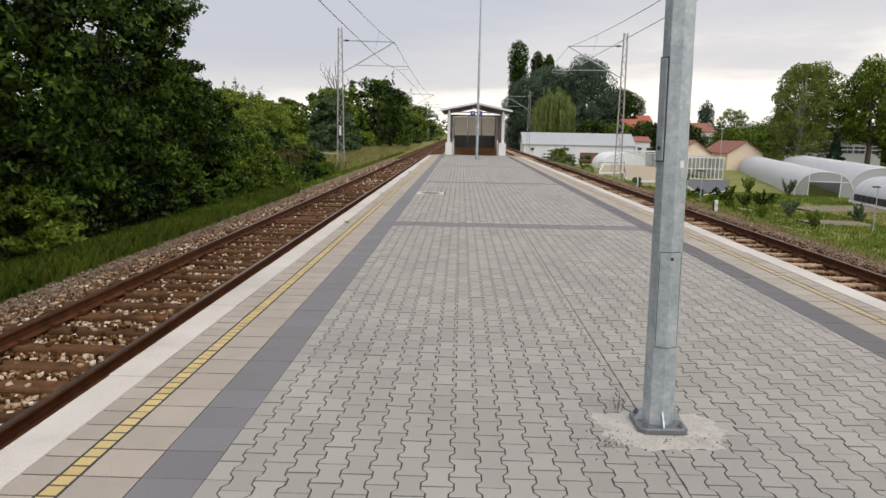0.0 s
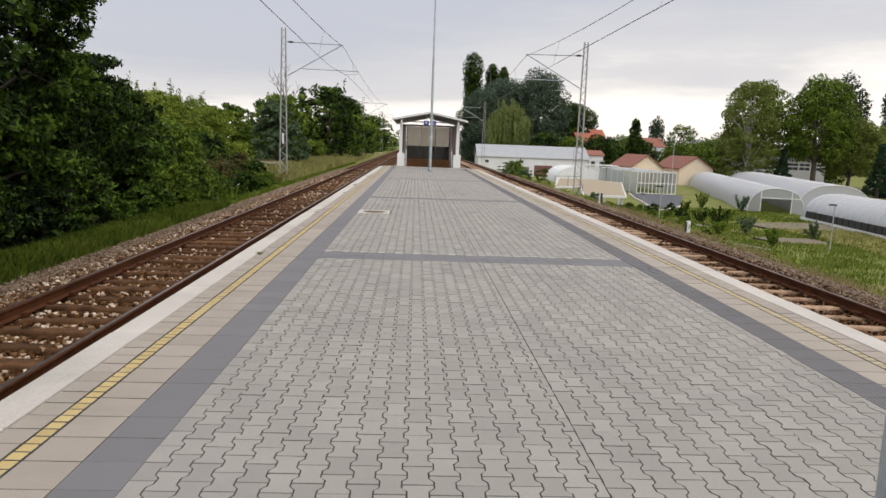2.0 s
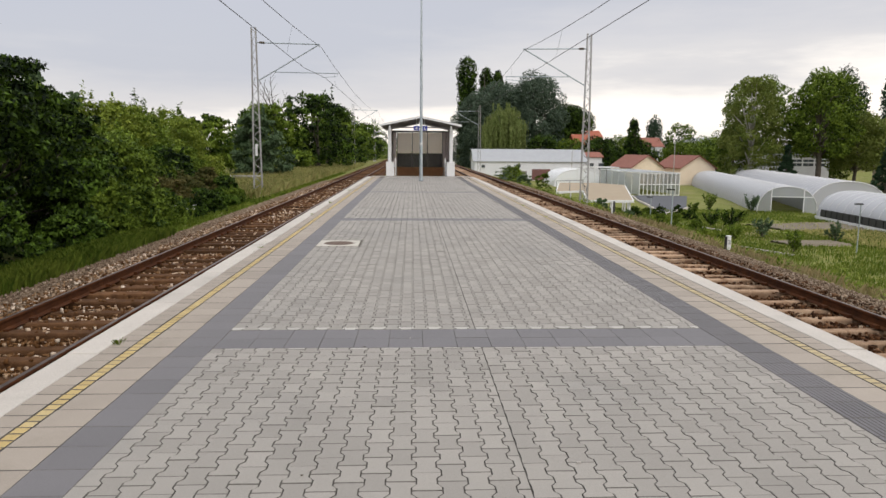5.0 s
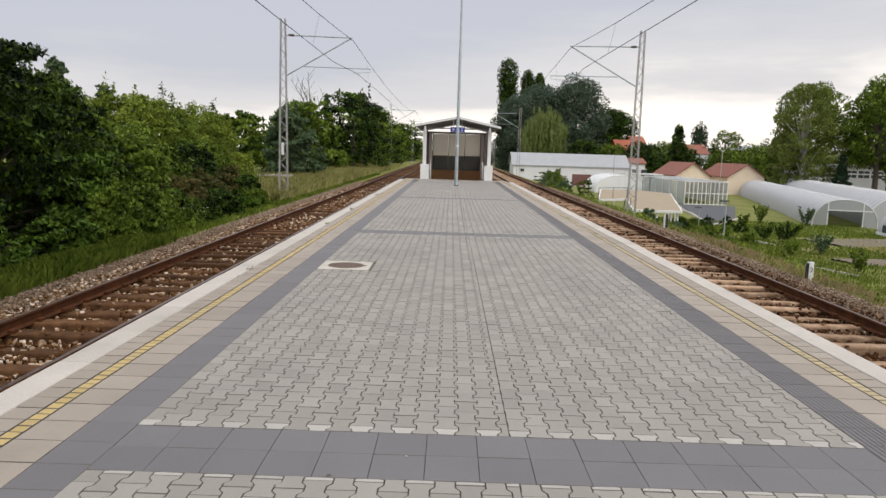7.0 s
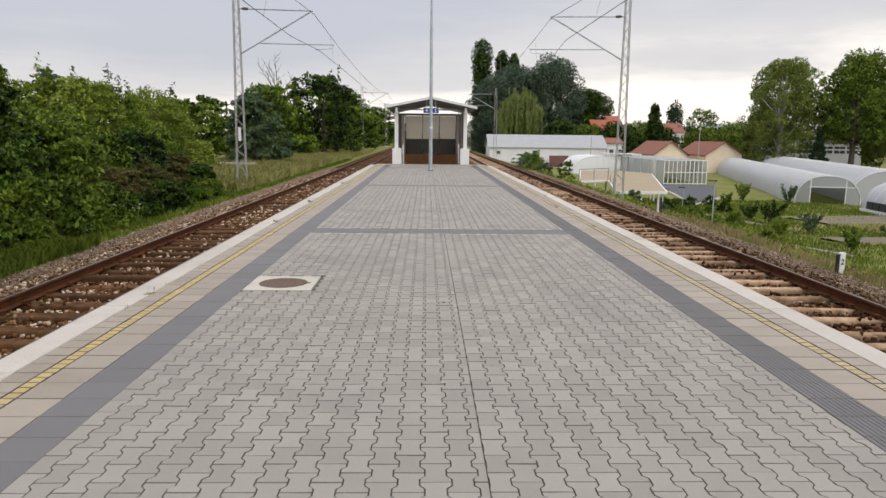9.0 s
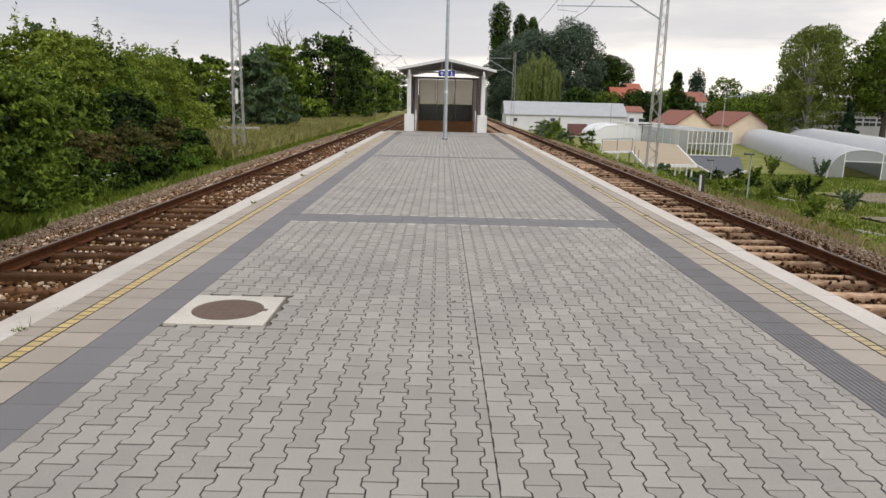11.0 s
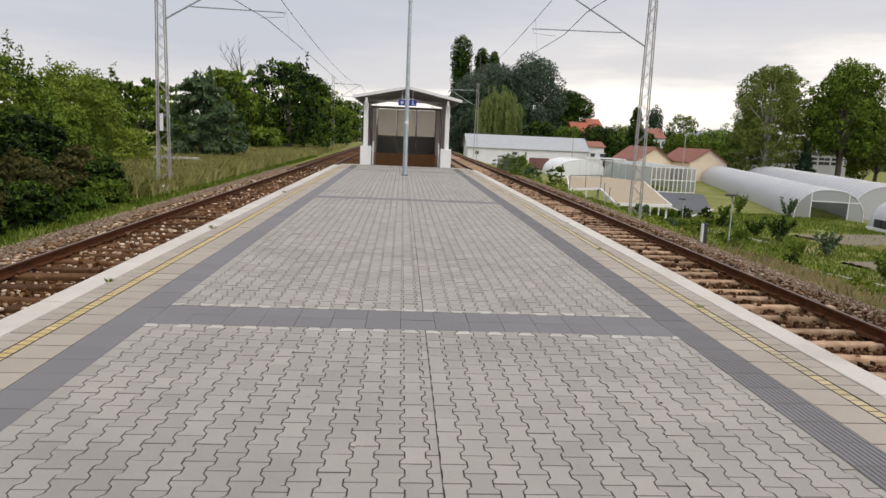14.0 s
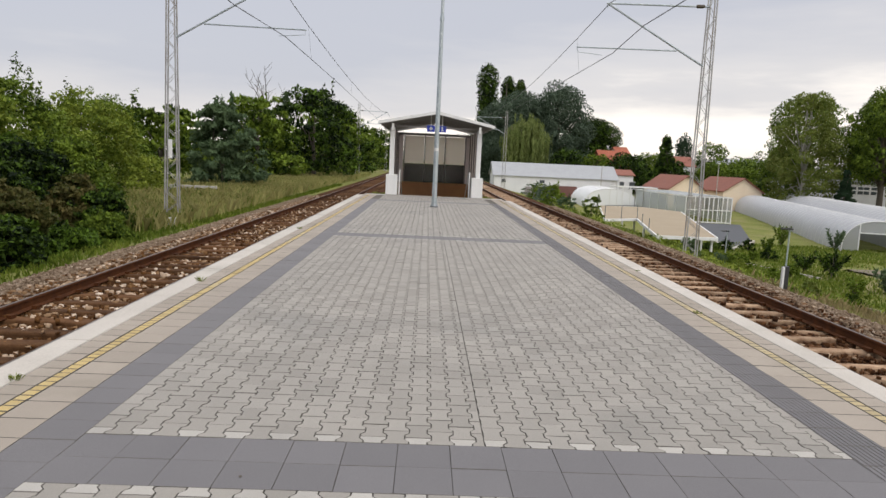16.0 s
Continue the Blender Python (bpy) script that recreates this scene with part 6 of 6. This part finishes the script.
def fitted(r):
    """Cuts a paver back to the manhole's slab; None where the slab lies."""
    x, y, xa, xb, ya, yb = r
    if x - 0.083 > MHX1 or y - 0.1 > MHY1 or y + 0.1 < MHY0:
        return r
    if x > MHX1:
        return x, y, MHX1 + 0.002, xb, ya, yb
    if y > MHY1:
        return x, y, xa, xb, MHY1 + 0.002, yb
    if y < MHY0:
        return x, y, xa, xb, ya, MHY0 - 0.002
    return None


def paver_mesh(name, rows, material, rng):
    """One mesh of clipped pavers, each with a chamfered top edge."""
    V, F, kinds = [], [], []
    n = len(OUT)
    base = 0
    for x, y, xa, xb, ya, yb in rows:
        p = OUT + (x, y)
        p[:, 0] = np.clip(p[:, 0], xa, xb)
        p[:, 1] = np.clip(p[:, 1], ya, yb)
        if np.ptp(p[:, 0]) < 0.03 or np.ptp(p[:, 1]) < 0.03:
            continue
        dz, tx, ty = rng.normal() * 0.0009, rng.normal() * 0.004, rng.normal() * 0.004
        c = p.mean(axis=0)
        z = dz + (p[:, 0] - c[0]) * tx + (p[:, 1] - c[1]) * ty
        q = p - np.sign(p - c) * (0.0025 if n > 10 else 0.0011)
        V.append(np.column_stack([q, z]))
        V.append(np.column_stack([p, z - 0.0028]))
        V.append(np.column_stack([p, 0 * z - 0.014]))
        F.append(tuple(range(base, base + n)))
        kinds.append(2 if np.ptp(p[:, 1]) < 0.13 and abs(y - (ya + yb) / 2) > (yb - ya) / 2 - 0.12 else 0)
        for k in range(n):
            j = (k + 1) % n
            F.append((base + n + k, base + n + j, base + j, base + k))
            F.append((base + 2 * n + k, base + 2 * n + j, base + n + j, base + n + k))
        base += 3 * n
    ob = link_mesh(name, np.concatenate(V).tolist(), F, material)
    # chamfers and sides take the dark tone: dirt plus painted joint shade
    ob.data.materials.append(JOINT_DIRT_SHADE)
    ob.data.materials.append(PAVER_PALE)
    tops = iter(kinds)
    ob.data.polygons.foreach_set("material_index", [next(tops) if len(f) == n else 1 for f in F])
    return ob


def lay_paving():
    rng = np.random.default_rng(21)
    rows = [fitted(r) for r in bay_pieces()]
    rows = [r for r in rows if r]
    single = [r for r in rows if -1.3 < r[0] < 1.9 and 4.2 < r[1] < 6.5 and r[0] - 0.083 > r[2] and r[0] + 0.083 < r[3]][:300]
    mark = set((r[0], r[1]) for r in single)
    rest = [r for r in rows if (r[0], r[1]) not in mark]
    floor = paver_mesh("paving_floor", rest, PAVER_J, rng)
    tagged(floor, "grey interlocking concrete pavers with dark joints", "paving", kind="structure")
    one = paver_mesh("paver", [(0, 0, -1, 1, -1, 1)], PAVER, np.random.default_rng(1))
    me = one.data
    bpy.data.objects.remove(one)
    for x, y, *_ in single:
        o = new("paver", me)
        o.parent = floor
        o.matrix_local = pose(x, y, rng.normal() * 0.0009, rng.normal() * 0.2, rng.normal() * 0.2, 0)


def tile_mesh(name, w, d, material, ribs=0, gap=0.002):
    bm = box(-w / 2 + gap * 0.8, w / 2 - gap * 0.8, -d / 2 + gap, d / 2 - gap, -0.014, 0.0, 0.0025)
    for k in range(ribs):
        x = -w / 2 + w * (k + 0.5) / ribs
        add_box(bm, x - w / ribs * 0.3, x + w / ribs * 0.3, -d / 2 + 0.006, d / 2 - 0.006, 0.0, 0.004)
    ob = part(name, bm, material)
    me = ob.data
    # tile sides get the same tone of dirt and painted joint shade
    me.materials.append(JOINT_DIRT_SHADE)
    me.polygons.foreach_set("material_index", [0 if p.normal.z > 0.5 else 1 for p in me.polygons])
    bpy.data.objects.remove(ob)
    return me


def lay_tiles(thing, name, w, d, xs, ys, mat, matj, near, ribs=0, gap=0.002):
    """Tiles at all xs by ys: those within near as parts of thing, the rest joined."""
    rng = np.random.default_rng(int(abs(xs[0]) * 1000) + len(ys))
    me = tile_mesh(name, w, d, mat, ribs, gap)
    co = np.array([v.co[:] for v in me.vertices])
    fs = [tuple(p.vertices) for p in me.polygons]
    V, F = [], []
    count = 0
    for y in ys:
        for x in xs:
            z = rng.normal() * 0.0008
            if near[0] < y < near[1] and count < 290:
                o = new(name, me)
                o.parent = thing
                o.matrix_local = pose(x, y, z, rng.normal() * 0.12, rng.normal() * 0.12, 0)
                count += 1
            else:
                b = len(V) * len(co)
                V.append(co + (x, y, z))
                F += [tuple(i + b for i in f) for f in fs]
    if V:
        o = link_mesh("joined_" + name, np.concatenate(V).tolist(), F, matj, thing)
        o.data.materials.append(JOINT_DIRT_SHADE)
        o.data.polygons.foreach_set("material_index", [p.material_index for p in me.polygons] * len(V))
        o["kind"] = "stuff"


lay_paving()
for s, side in ((-1, "west"), (1, "east")):
    edge = tagged(new("platform_edge_" + side), "paved platform edge: dark strip, grey slabs and a yellow safety line", "platform edge", kind="structure")
    yt = list(np.arange(Y0 + 0.15, 45.0, 0.3))
    yl = list(np.arange(Y0 + 0.15, 48.6, 0.3))
    lay_tiles(edge, "strip_tile", XS - XI, 0.30, [s * (XI + XS) / 2], yt, DARK, DARK_J, (-2, 22), 9 if s > 0 else 0)
    lay_tiles(edge, "edge_slab", XSL - XS, 0.30, [s * (XS + XSL) / 2], yl, SLAB, SLAB_J, (-2, 22), gap=0.005)
    lay_tiles(edge, "yellow_paver", XY - XSL - 0.012, 0.10, [s * (XSL + XY) / 2], list(np.arange(Y0 + 0.05, 48.6, 0.1)), YELLOW if s < 0 else YELLOW_PALE, YELLOW_J if s < 0 else YELLOW_PALE_J, (-2, 22), gap=0.007)
    lay_tiles(edge, "outer_slab", XO - XY, 0.20, [s * (XY + XO) / 2], list(np.arange(Y0 + 0.1, 48.6, 0.2)), SLAB, SLAB_J, (-2, 22), gap=0.005)
    yc = list(np.arange(Y0 + 1.0, 49, 2.0))
    cop = None
    for y in yc:
        a, b = sorted((s * (XO + 0.004), s * XE))
        if cop is None:
            cop = part("coping_stone", box(a, b, -0.994, 0.994, -0.20, 0.004, 0.012), COPING, edge, "pale concrete coping stone")
            cop.matrix_local = pose(0, y, 0)
            me = cop.data
        else:
            o = new("coping_stone", me)
            o.parent = edge
            o["label"] = "pale concrete coping stone"
            o.matrix_local = pose(random.uniform(-0.004, 0.004), y, random.uniform(-0.003, 0.003), 0, 0, random.uniform(-0.06, 0.06))
for b in BANDS:
    band = tagged(new("cross_band"), "dark tiled band across the paving", "paving", kind="structure")
    n = 15
    w = 2 * XI / n
    lay_tiles(band, "band_tile", w, BAND_D / 2, [-XI + w * (k + 0.5) for k in range(n)], [b - BAND_D * 0.75, b - BAND_D * 0.25], DARK, DARK_J, (-5, 33))
tagged(part("platform_end", box(-XO, XO, 48.62, 49.28, -0.03, -0.002, 0.004), CONCRETE), "plain concrete strip at the platform's end", "paving", kind="structure")
